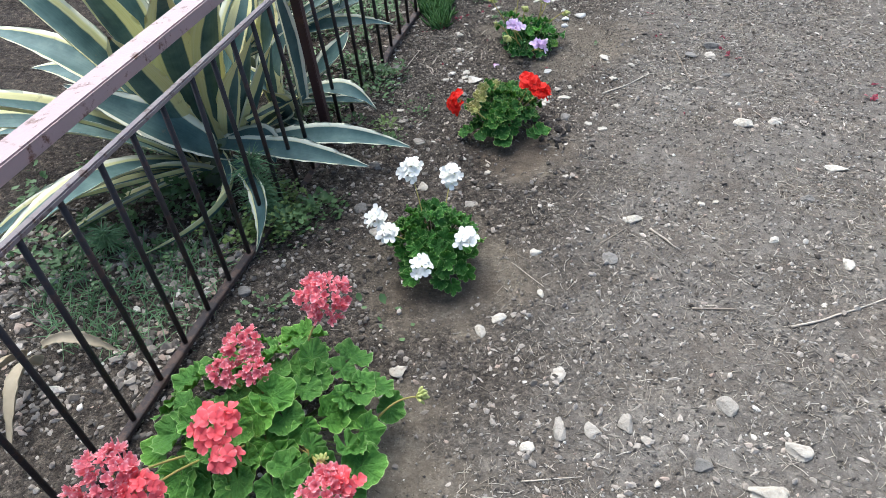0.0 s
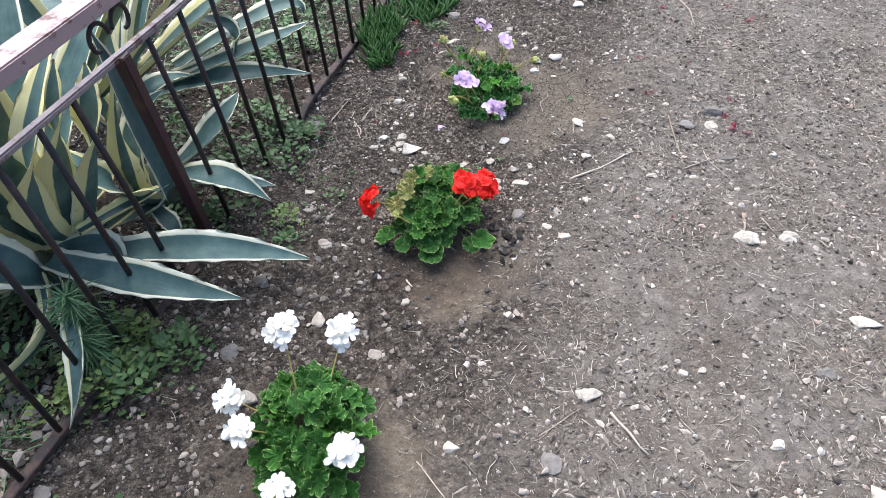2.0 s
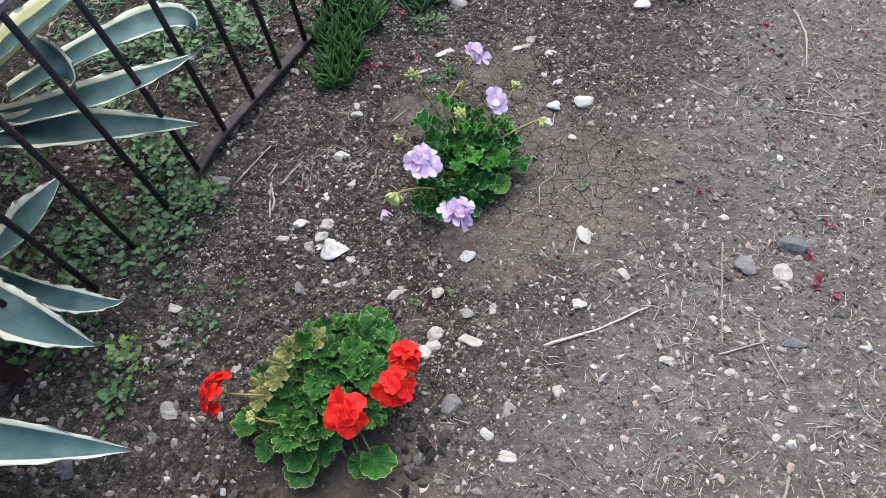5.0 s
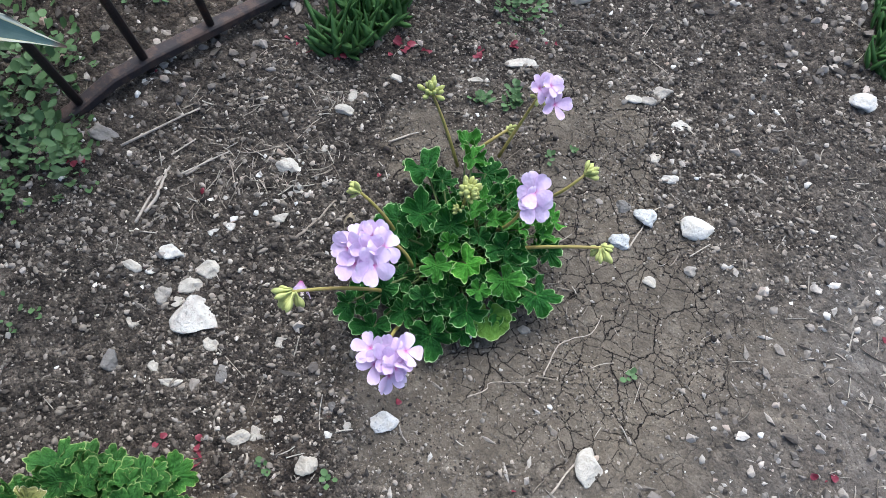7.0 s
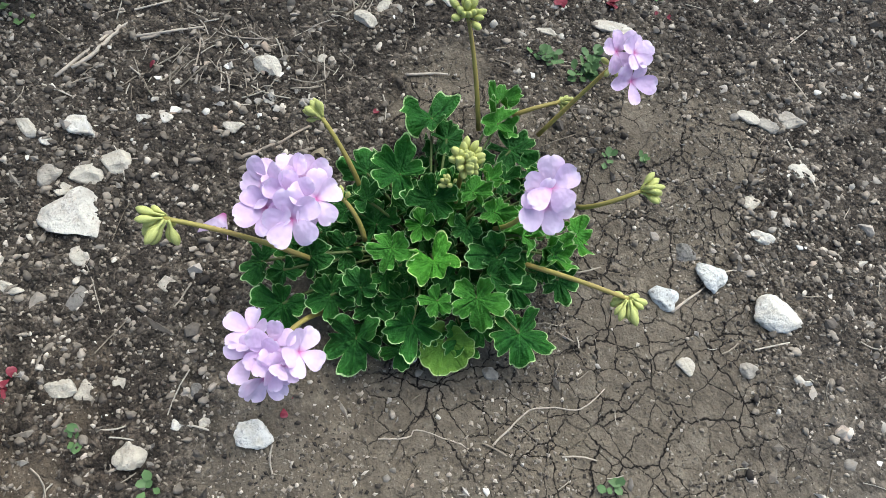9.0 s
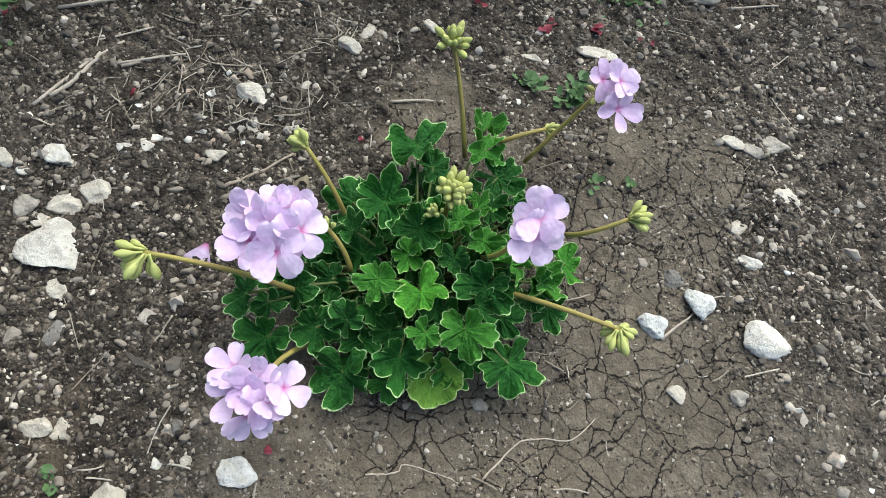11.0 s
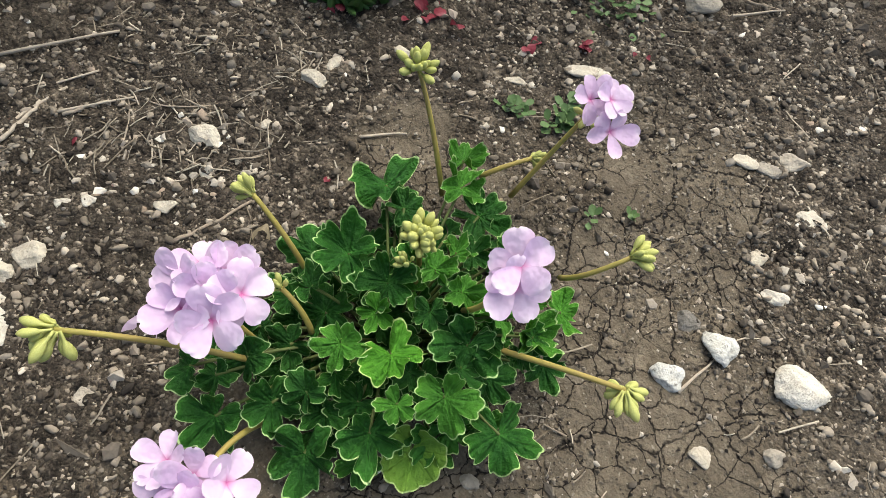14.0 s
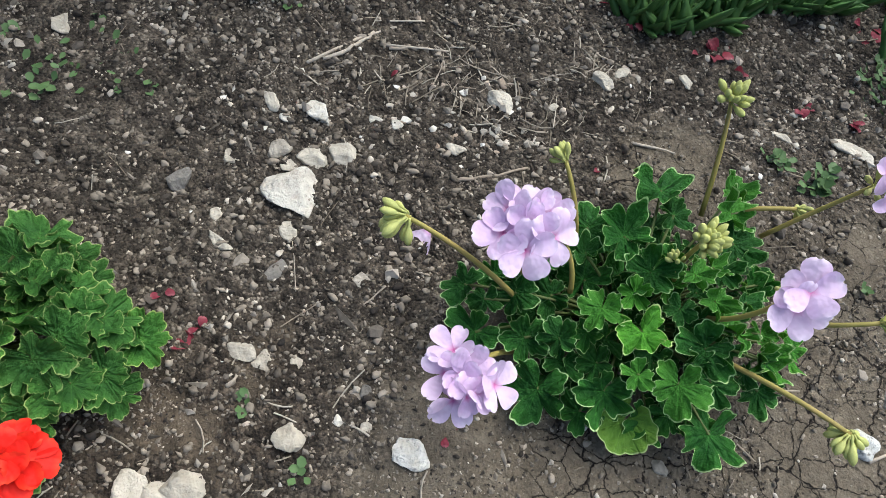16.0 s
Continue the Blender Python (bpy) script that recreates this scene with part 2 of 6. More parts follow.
def soil_material():
    n = Nodes("soil", 0.95, spec=0.2)
    mud, dry = n.attribute("mud"), n.attribute("dry")
    fine, mid, big = n.noise(420, 3), n.noise(42, 7, 0.72), n.noise(5, 6, 0.65)
    lump, lump_tone = n.grains(120)
    grit, grit_tone = n.grains(330)
    loose = n.math("SUBTRACT", 1.0, n.math("MULTIPLY", mud, 0.9))
    patch = n.grey(n.noise(7, 4), 0.42, 0.6)
    gritty = n.math("MULTIPLY", loose, n.math("SUBTRACT", 1.0, n.math("MULTIPLY", dry, n.grey(patch, 0, 1, 0.95, 0.62))))
    dark = n.ramp(mid, [(0.28, (0.017, 0.014, 0.011)), (0.5, (0.070, 0.058, 0.047)), (0.72, (0.19, 0.162, 0.130))])
    smooth = n.ramp(mid, [(0.25, (0.082, 0.067, 0.048)), (0.55, (0.150, 0.124, 0.091)), (0.8, (0.235, 0.199, 0.150))])
    dust = n.ramp(n.noise(30, 9, 0.78), [(0.28, (0.050, 0.043, 0.035)), (0.5, (0.132, 0.117, 0.098)), (0.72, (0.245, 0.220, 0.186))])
    brown = n.grey(n.noise(3.4, 6, 0.75), 0.42, 0.62)
    dust = n.mix(n.math("MULTIPLY", brown, 0.6), dust, (0.105, 0.085, 0.066))
    c = n.mix(dry, dark, dust)
    c = n.mix(mud, c, smooth)
    # darkens the damp hollows, and paints the shade behind the fence
    c = n.mix(n.math("MULTIPLY", n.attribute("moist_and_shade"), 0.75), c, (0.58, 0.53, 0.50), "MULTIPLY")
    speck, speck_tone = n.grains(210)
    c = n.mix(n.math("MULTIPLY", n.grey(speck_tone, 0.80, 0.84), n.grey(speck, 0.14, 0.30, 0.7, 0)), c, (0.30, 0.27, 0.22))
    c = n.mix(n.math("MULTIPLY", n.grey(speck_tone, 0.16, 0.12), n.grey(speck, 0.14, 0.32, 0.8, 0)), c, (0.028, 0.022, 0.018))
    tones = [(0.0, (0.24, 0.23, 0.22)), (0.45, (0.46, 0.46, 0.45)), (0.8, (0.6, 0.59, 0.57)), (1.0, (0.82, 0.81, 0.79))]
    c = n.mix(n.math("MULTIPLY", gritty, 0.8), c, n.ramp(lump_tone, tones), "OVERLAY")
    c = n.mix(n.math("MULTIPLY", gritty, 0.8), c, n.ramp(grit_tone, tones), "OVERLAY")
    c = n.mix(0.5, c, n.ramp(big, [(0.3, (0.33, 0.32, 0.31)), (0.5, (0.5, 0.5, 0.5)), (0.7, (0.66, 0.65, 0.62))]), "OVERLAY")
    c = n.mix(0.45, c, n.ramp(fine, [(0.3, (0.35, 0.34, 0.33)), (0.5, (0.5, 0.5, 0.5)), (0.72, (0.68, 0.66, 0.62))]), "OVERLAY")
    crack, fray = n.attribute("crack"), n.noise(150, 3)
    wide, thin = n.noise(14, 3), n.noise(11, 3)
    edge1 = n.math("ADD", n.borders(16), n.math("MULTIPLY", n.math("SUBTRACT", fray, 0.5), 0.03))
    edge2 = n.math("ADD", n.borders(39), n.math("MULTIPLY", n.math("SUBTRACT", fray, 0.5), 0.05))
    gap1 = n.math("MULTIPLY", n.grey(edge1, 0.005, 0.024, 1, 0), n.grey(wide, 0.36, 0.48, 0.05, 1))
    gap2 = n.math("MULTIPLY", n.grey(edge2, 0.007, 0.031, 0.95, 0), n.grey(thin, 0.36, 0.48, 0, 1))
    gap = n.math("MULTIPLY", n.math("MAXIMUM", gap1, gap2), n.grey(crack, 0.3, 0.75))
    # the cracks' dark depth is painted in; the mesh has no cuts
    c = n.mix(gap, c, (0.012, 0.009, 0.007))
    n.colour(c)
    rough = n.math("SUBTRACT", 1.0, n.math("MULTIPLY", mud, 0.7))
    n.bump(n.math("MULTIPLY", mid, rough), 0.9, 0.006)
    n.bump(n.math("MULTIPLY", n.math("SUBTRACT", 1.0, lump), gritty), 1.0, 0.007)
    n.bump(n.math("MULTIPLY", n.math("SUBTRACT", 1.0, grit), gritty), 1.0, 0.0025)
    n.bump(fine, 0.7, 0.0018)
    n.bump(n.math("MULTIPLY", n.grey(n.noise(95, 5, 0.7), 0.38, 0.62), mud), 0.7, 0.0032)
    n.bump(n.noise(160, 4, 0.7), 0.6, 0.0022)
    n.bump(n.math("SUBTRACT", 1.0, gap), 0.7, 0.003)
    return n.mat


def grain_material(name, stops, rough=0.9, per="island"):
    n = Nodes(name, rough, spec=0.3)
    r = n.island() if per == "island" else n.random()
    c = n.ramp(r, stops)
    c = n.mix(0.6, c, n.ramp(n.noise(160, 4), [(0.28, (0.3, 0.29, 0.28)), (0.5, (0.5, 0.5, 0.5)), (0.74, (0.68, 0.67, 0.65))]), "OVERLAY")
    n.colour(c)
    n.bump(n.noise(300, 3), 0.5, 0.002)
    return n.mat


def stone_material(name, low, high, spots=0.0):
    n = Nodes(name, 0.85, spec=0.35)
    c = n.mix(n.random(), low, high)
    c = n.mix(0.7, c, n.ramp(n.noise(70, 5), [(0.25, (0.30, 0.28, 0.25)), (0.5, (0.5, 0.5, 0.5)), (0.72, (0.66, 0.66, 0.65))]), "OVERLAY")
    speck = n.grey(n.noise(260, 2), 0.60 - 0.08 * spots, 0.72, 0, 0.35 + 0.5 * spots)
    c = n.mix(speck, c, (0.12, 0.11, 0.09))
    n.colour(c)
    n.bump(n.noise(75, 6, 0.65), 0.9, 0.008)
    n.bump(n.noise(420, 3), 0.5, 0.0015)
    return n.mat


def geranium_leaf_material(name, deep, mid, rim):
    n = Nodes(name, 0.55, spec=0.16)
    edge, ang = n.attribute("rim"), n.attribute("vein")
    soft = tuple((p + q) * 0.5 for p, q in zip(deep, mid))
    c = n.ramp(edge, [(0.0, mid), (0.10, soft), (0.4, deep), (0.80, soft), (0.955, mid), (0.972, rim), (1.0, rim)])
    vein = n.math("MULTIPLY", n.grey(ang, 0.0, 0.05, 1, 0), n.grey(edge, 0.4, 0.95, 0.22, 0.03))
    c = n.mix(vein, c, tuple(v * 1.9 for v in mid))
    c = n.mix(0.5, c, n.ramp(n.random(), [(0, (0.34, 0.35, 0.34)), (0.5, (0.5, 0.5, 0.5)), (0.8, (0.58, 0.6, 0.5)), (1, (0.80, 0.78, 0.45))]), "OVERLAY")
    c = n.mix(0.45, c, n.ramp(n.noise(4.5, 4), [(0.3, (0.36, 0.38, 0.36)), (0.7, (0.64, 0.62, 0.55))]), "OVERLAY")
    n.colour(c)
    n.bump(n.noise(9, 3), 0.4, 0.10)
    n.bump(n.noise(20, 3), 0.3, 0.03)
    n.bump(n.grey(ang, 0.0, 0.10, 0, 1), 0.35, 0.02)
    return n.thin(0.13, (0.9, 1.0, 0.4))


def petal_material(name, inner, main, outer, vary=0.4, through_light=0.3):
    n = Nodes(name, 0.6, spec=0.25)
    c = n.ramp(n.attribute("rim"), [(0.0, inner), (0.10, tuple((p + q) / 2 for p, q in zip(inner, main))), (0.24, main), (0.75, main), (1.0, outer)])
    c = n.mix(vary, c, n.ramp(n.random(), [(0, (0.4, 0.4, 0.42)), (1, (0.6, 0.6, 0.6))]), "OVERLAY")
    c = n.mix(0.2, c, n.ramp(n.noise(3.5, 3), [(0.3, (0.36, 0.30, 0.36)), (0.7, (0.62, 0.62, 0.62))]), "OVERLAY")
    n.colour(c)
    n.bump(n.noise(3, 2), 0.15, 0.05)
    return n.thin(through_light)


def stem_material(name, a, b):
    n = Nodes(name, 0.55, spec=0.3)
    n.colour(n.mix(n.noise(35, 3), a, b))
    n.bump(n.noise(500, 2), 0.3, 0.001)
    return n.mat


def agave_material():
    n = Nodes("agave_leaf", 0.58, spec=0.22)
    across, along = n.attribute("across"), n.attribute("along")
    wob = n.math("ADD", n.math("ABSOLUTE", across, 0), n.math("MULTIPLY", n.math("SUBTRACT", n.noise(7, 3), 0.5), 0.22))
    green = n.ramp(n.noise(12, 4), [(0.3, (0.036, 0.074, 0.068)), (0.55, (0.076, 0.130, 0.116)), (0.8, (0.145, 0.205, 0.175))])
    streak = n.add("ShaderNodeCombineXYZ")
    n.link(n.math("MULTIPLY", across, 9), streak.inputs[0])
    n.link(n.math("MULTIPLY", along, 1.2), streak.inputs[1])
    n.link(n.math("MULTIPLY", n.random(), 50), streak.inputs[2])
    green = n.mix(0.35, green, n.ramp(n.noise(2.0, 3, 0.6, streak.outputs[0]), [(0.35, (0.36, 0.38, 0.38)), (0.65, (0.62, 0.62, 0.6))]), "OVERLAY")
    cream = n.mix(n.noise(2.0, 4, 0.7, streak.outputs[0]), (0.56, 0.50, 0.13), (0.72, 0.69, 0.44))
    white = (0.64, 0.63, 0.47)
    band = n.attribute("band")
    c = n.mix(n.grey(n.math("SUBTRACT", wob, band), 0.0, 0.06), green, cream)
    c = n.mix(n.grey(n.math("ADD", wob, n.math("MULTIPLY", band, 1.15)), 1.54, 1.62), c, white)
    c = n.mix(n.grey(along, 0.97, 0.99), c, (0.08, 0.05, 0.035))
    c = n.mix(n.grey(n.noise(26, 4), 0.66, 0.76, 0, 0.6), c, (0.20, 0.15, 0.09))
    n.colour(c)
    n.bump(n.noise(60, 3), 0.25, 0.004)
    return n.mat


def iron_material(name, paint, rust, amount, rough):
    n = Nodes(name, rough, spec=0.4)
    k = n.grey(n.noise(28, 6, 0.7), 0.62 - amount, 0.70 - amount * 0.8)
    rusty = n.mix(n.noise(90, 4), rust, tuple(v * 0.45 for v in rust))
    base = n.mix(n.noise(6, 4), paint, tuple(v * 0.8 for v in paint))
    n.colour(n.mix(k, base, rusty))
    n.bump(n.noise(140, 4), 0.45, 0.0025)
    n.bump(k, 0.3, 0.001)
    return n.mat


M_SOIL = soil_material()
M_CRUMB = grain_material("soil_crumbs", [(0.0, (0.020, 0.016, 0.013)), (0.22, (0.064, 0.052, 0.040)), (0.50, (0.156, 0.131, 0.101)), (0.80, (0.262, 0.222, 0.172)), (0.95, (0.34, 0.29, 0.228)), (1.0, (0.52, 0.46, 0.375))])
M_CLOD_DARK = grain_material("dark_clods", [(0.0, (0.020, 0.016, 0.013)), (0.6, (0.066, 0.056, 0.046)), (1.0, (0.13, 0.112, 0.092))])
M_CLOD = grain_material("soil_clods", [(0.0, (0.055, 0.046, 0.037)), (0.4, (0.132, 0.112, 0.090)), (0.8, (0.25, 0.215, 0.174)), (1.0, (0.42, 0.37, 0.305))])
M_GRAVEL = grain_material("gravel", [(0.0, (0.10, 0.088, 0.073)), (0.30, (0.22, 0.195, 0.16)), (0.55, (0.46, 0.42, 0.35)), (0.68, (0.34, 0.26, 0.19)), (0.85, (0.60, 0.56, 0.48)), (1.0, (0.72, 0.69, 0.62))])
M_PEBBLE = grain_material("path_pebbles", [(0.0, (0.10, 0.085, 0.068)), (0.4, (0.22, 0.19, 0.153)), (0.75, (0.38, 0.335, 0.275)), (0.88, (0.30, 0.22, 0.165)), (1.0, (0.58, 0.54, 0.46))])
M_GRIT = grain_material("path_grit", [(0.0, (0.045, 0.038, 0.031)), (0.4, (0.135, 0.118, 0.098)), (0.8, (0.28, 0.25, 0.208)), (1.0, (0.50, 0.46, 0.395))])
M_CHIP = grain_material("plant_litter", [(0.0, (0.05, 0.042, 0.033)), (0.35, (0.14, 0.118, 0.092)), (0.75, (0.25, 0.218, 0.175)), (1.0, (0.41, 0.365, 0.30))])
M_STRAW = grain_material("straw", [(0.0, (0.15, 0.12, 0.086)), (0.5, (0.29, 0.248, 0.19)), (1.0, (0.47, 0.42, 0.34))])
M_STICK = grain_material("dry_stick", [(0.0, (0.24, 0.19, 0.14)), (1.0, (0.44, 0.38, 0.30))], per="object")
M_STONES = [stone_material("dark_stone", (0.13, 0.12, 0.105), (0.2, 0.183, 0.158)), stone_material("tan_stone", (0.28, 0.25, 0.205), (0.42, 0.375, 0.305)),
            stone_material("pale_stone", (0.40, 0.355, 0.28), (0.54, 0.49, 0.40)), stone_material("white_stone", (0.53, 0.49, 0.415), (0.66, 0.62, 0.54), 0.35)]
M_SPECKLED = stone_material("speckled_stone", (0.50, 0.49, 0.45), (0.58, 0.57, 0.52), 1.0)
M_LEAF_D = geranium_leaf_material("geranium_leaf_dark", (0.013, 0.067, 0.011), (0.032, 0.130, 0.019), (0.40, 0.56, 0.27))
M_LEAF_L = geranium_leaf_material("geranium_leaf_light", (0.040, 0.150, 0.017), (0.073, 0.235, 0.028), (0.42, 0.58, 0.27))
M_LEAF_W = geranium_leaf_material("geranium_leaf_frilled", (0.030, 0.100, 0.018), (0.062, 0.165, 0.030), (0.24, 0.36, 0.14))
M_LEAF_A = geranium_leaf_material("geranium_leaf_bright", (0.062, 0.160, 0.030), (0.115, 0.255, 0.050), (0.24, 0.38, 0.13))
M_LEAF_C = geranium_leaf_material("geranium_leaf_yellowing", (0.028, 0.095, 0.019), (0.066, 0.175, 0.034), (0.27, 0.36, 0.13))
M_STEM = stem_material("green_stem", (0.24, 0.25, 0.045), (0.34, 0.225, 0.085))
M_PETIOLE = stem_material("petiole", (0.05, 0.10, 0.02), (0.11, 0.11, 0.035))
M_BUD = stem_material("flower_bud", (0.27, 0.32, 0.05), (0.56, 0.54, 0.22))
M_LILAC = petal_material("lilac_petal", (0.50, 0.10, 0.30), (0.71, 0.535, 0.725), (0.79, 0.655, 0.79), 0.45)
M_WHITE = petal_material("white_petal", (0.70, 0.72, 0.50), (0.93, 0.90, 0.80), (0.94, 0.92, 0.84), 0.12, 0.15)
M_RED = petal_material("red_petal", (0.42, 0.01, 0.008), (0.74, 0.016, 0.008), (0.82, 0.05, 0.02), 0.25)
M_CORAL = petal_material("coral_petal", (0.60, 0.10, 0.13), (0.74, 0.195, 0.215), (0.87, 0.52, 0.51), 0.95)
M_PINK = petal_material("pink_petal", (0.64, 0.14, 0.24), (0.79, 0.27, 0.335), (0.87, 0.56, 0.59), 0.95)
M_VERMILION = petal_material("vermilion_petal", (0.62, 0.06, 0.07), (0.84, 0.13, 0.14), (0.86, 0.25, 0.25), 0.5)
M_FALLEN = petal_material("fallen_petal", (0.15, 0.025, 0.03), (0.22, 0.035, 0.05), (0.34, 0.11, 0.12), 0.8)
M_AGAVE = agave_material()
M_IRON = iron_material("dark_iron", (0.018, 0.014, 0.014), (0.06, 0.030, 0.022), 0.10, 0.6)
M_RAIL = iron_material("faded_brown_paint", (0.37, 0.262, 0.25), (0.15, 0.066, 0.042), 0.06, 0.5)
M_WEED = stem_material("weed_leaf", (0.030, 0.076, 0.022), (0.135, 0.215, 0.078))
M_WEED_PALE = stem_material("pale_weed_leaf", (0.08, 0.15, 0.03), (0.20, 0.25, 0.08))
M_FERN = stem_material("feathery_leaf", (0.08, 0.17, 0.075), (0.18, 0.29, 0.13))
M_FIG = stem_material("fleshy_leaf", (0.025, 0.078, 0.018), (0.09, 0.175, 0.045))
M_DEAD = stem_material("dead_leaf", (0.22, 0.175, 0.105), (0.36, 0.30, 0.20))


# ---- ground ----
def spread(lo, hi, fine_lo, fine_hi, fine, coarse):
    mid = [np.arange(lo, fine_lo, coarse), np.arange(fine_lo, fine_hi, fine), np.arange(fine_hi, hi, coarse)]
    far = 0.02 * 1.28 ** np.arange(1, 42)
    return np.concatenate([(lo - np.cumsum(far))[::-1], *mid, hi + np.cumsum(far)])


def build_ground():
    xs, ys = spread(-1.3, 1.7, -0.10, 0.5, 0.0038, 0.012), spread(-2.0, 1.6, -0.12, 0.75, 0.0038, 0.012)
    x, y = np.meshgrid(xs, ys)
    wx = x + 0.012 * value_noise(x, y, 0.05, 31) + 0.004 * value_noise(x, y, 0.014, 32)
    wy = y + 0.012 * value_noise(x, y, 0.05, 33) + 0.004 * value_noise(x, y, 0.014, 34)
    mud, dry = mud_at(x, y), dry_at(x, y)
    z = ground_z(x, y)
    crumb = 1 - np.maximum(mud, 0.6 * dry)
    z = z + crumb * 0.9 * np.minimum(cells(wx * 1.1, wy, 0.014, 43), 0.0045)
    h, w = x.shape
    me = bpy.data.meshes.new("ground")
    idx = np.arange(h * w).reshape(h, w)
    quads = np.stack([idx[:-1, :-1], idx[:-1, 1:], idx[1:, 1:], idx[1:, :-1]], -1).reshape(-1, 4)
    me.vertices.add(h * w)
    me.vertices.foreach_set("co", np.stack([x, y, z], -1).ravel().astype(np.float32))
    me.loops.add(quads.size)
    me.loops.foreach_set("vertex_index", quads.ravel().astype(np.int32))
    me.polygons.add(len(quads))
    me.polygons.foreach_set("loop_start", np.arange(0, quads.size, 4, dtype=np.int32))
    me.update(calc_edges=True)
    me.shade_smooth()
    for key, values in (("mud", mud), ("dry", dry), ("crack", crack_at(x, y)), ("moist_and_shade", moist_and_shade_at(x, y))):
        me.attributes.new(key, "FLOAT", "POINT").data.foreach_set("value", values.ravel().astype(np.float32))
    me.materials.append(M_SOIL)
    tagged(new("ground", me), "bare grey-brown soil, crumbly and cracked where watered", "ground", kind="structure")


build_ground()


# ---- loose soil, gravel and straw ----
def rock(seed, detail=1, flat=0.7, rough=0.28, facets=9):
    bm = bmesh.new()
    bmesh.ops.create_icosphere(bm, subdivisions=detail, radius=0.5)
    r = random.Random(seed)
    cuts = [(Vector((r.gauss(0, 1), r.gauss(0, 1), r.gauss(0, 1))).normalized(), r.uniform(0.24, 0.42)) for _ in range(facets)]
    off = Vector((r.random() * 9, r.random() * 9, seed))
    for v in bm.verts:
        for nrm, d in cuts:
            k = v.co.dot(nrm) - d
            if k > 0:
                v.co -= nrm * k
        v.co *= 1 + rough * noise.noise(v.co * 2.6 + off) + rough * 0.35 * noise.noise(v.co * 8 + off)
        v.co.z *= flat
    return bm


def small_rocks(count, detail, rough=0.45):
    out = []
    for k in range(count):
        bm = rock(100 + k, detail, R.uniform(0.55, 0.9), rough)
        bm.verts.ensure_lookup_table()
        out.append((np.array([v.co[:] for v in bm.verts]), np.array([[v.index for v in f.verts] for f in bm.faces])))
        bm.free()
    return out


def strew(name, material, spots, sizes, label, category, templates, sink=0.3, long=1.0, thick=1.0, round=False):
    """Many grains of one kind, each a closed lump, joined into one mesh."""
    V, F, k = [], [], 0
    zs = ground_z(spots[:, 0], spots[:, 1])
    for (x, y), s, z in zip(spots, sizes, zs):
        tv, tf = templates[R.randrange(len(templates))]
        a = R.uniform(0, 6.283)
        c, d = math.cos(a), math.sin(a)
        ex = R.uniform(0.7, 1.35) * long
        lx, ly = tv[:, 0] * s * ex, tv[:, 1] * s / ex
        V.append(np.stack([x + c * lx - d * ly, y + d * lx + c * ly, z + (tv[:, 2] + 0.3 - sink) * s * thick], -1))
        F.append(tf + k)
        k += len(tv)
    V, F = np.concatenate(V), np.concatenate(F)
    me = bpy.data.meshes.new(name)
    me.vertices.add(len(V))
    me.vertices.foreach_set("co", V.ravel().astype(np.float32))
    me.loops.add(F.size)
    me.loops.foreach_set("vertex_index", F.ravel().astype(np.int32))
    me.polygons.add(len(F))
    me.polygons.foreach_set("loop_start", np.arange(0, F.size, 3, dtype=np.int32))
    me.update(calc_edges=True)
    if not round:
        me.shade_flat()
    me.materials.append(material)
    tagged(new(name, me), label, category, kind="stuff")


def scatter(count, x0, x1, y0, y1, keep):
    p = np.stack([rng.uniform(x0, x1, count), rng.uniform(y0, y1, count)], -1)
    return p[rng.random(count) < keep(p[:, 0], p[:, 1])]


def crumbly(x, y):
    return np.clip(1.05 - mud_at(x, y) * 1.1 - 0.93 * dry_at(x, y), 0.035, 1) * (0.45 + 0.55 * step(-0.4, 0.5, value_noise(x, y, 0.12, 21)))


def stony(x, y):
    return np.clip(1.0 - 0.88 * mud_at(x, y), 0.03, 1) * (0.35 + 0.65 * step(-0.5, 0.6, value_noise(x, y, 0.16, 22)))


def away(keep, share):
    """Fewer of the coarse kind where the finer soil lies."""
    return lambda x, y: keep(x, y) * np.where((x > -0.27) & (x < 0.52) & (y > -0.25) & (y < 0.9), share, 1.0)


COARSE = small_rocks(12, 1)
ROUND = small_rocks(20, 2, 0.55)
TINY = small_rocks(14, 1, 0.5)


def grit_shapes(count):
    """Eight-sided grains, each bent out of true."""
    out = []
    faces = np.array([[0, 2, 4], [2, 1, 4], [1, 3, 4], [3, 0, 4], [2, 0, 5], [1, 2, 5], [3, 1, 5], [0, 3, 5]])
    for _ in range(count):
        v = np.array([[1, 0, 0], [-1, 0, 0], [0, 1, 0], [0, -1, 0], [0, 0, 0.8], [0, 0, -0.8]]) * 0.5
        out.append((v * rng.uniform(0.6, 1.2, (6, 1)) + rng.normal(0, 0.09, (6, 3)), faces))
    return out


SHARP = grit_shapes(24)
BED = (-0.27, 0.52, -0.30, 0.92)
near = scatter(11500, *BED, crumbly)
strew("soil_crumbs", M_CRUMB, near, 0.0038 + 0.0062 * rng.random(len(near)) ** 2.4, "dark rounded crumbs of soil round the lilac geranium", "soil", ROUND, 0.05, 0.95, 1.1, True)
near = scatter(46000, *BED, crumbly)
strew("soil_crumbs", M_CRUMB, near, 0.0024 + 0.0036 * rng.random(len(near)) ** 1.8, "small dark crumbs of soil round the lilac geranium", "soil", TINY, 0.05, 0.95, 1.1, True)
near = scatter(56000, *BED, crumbly)
strew("soil_crumbs", M_CRUMB, near, 0.0016 + 0.0030 * rng.random(len(near)) ** 2.0, "small sharp grains of soil round the lilac geranium", "soil", SHARP, 0.05, 1.0, 1.0)
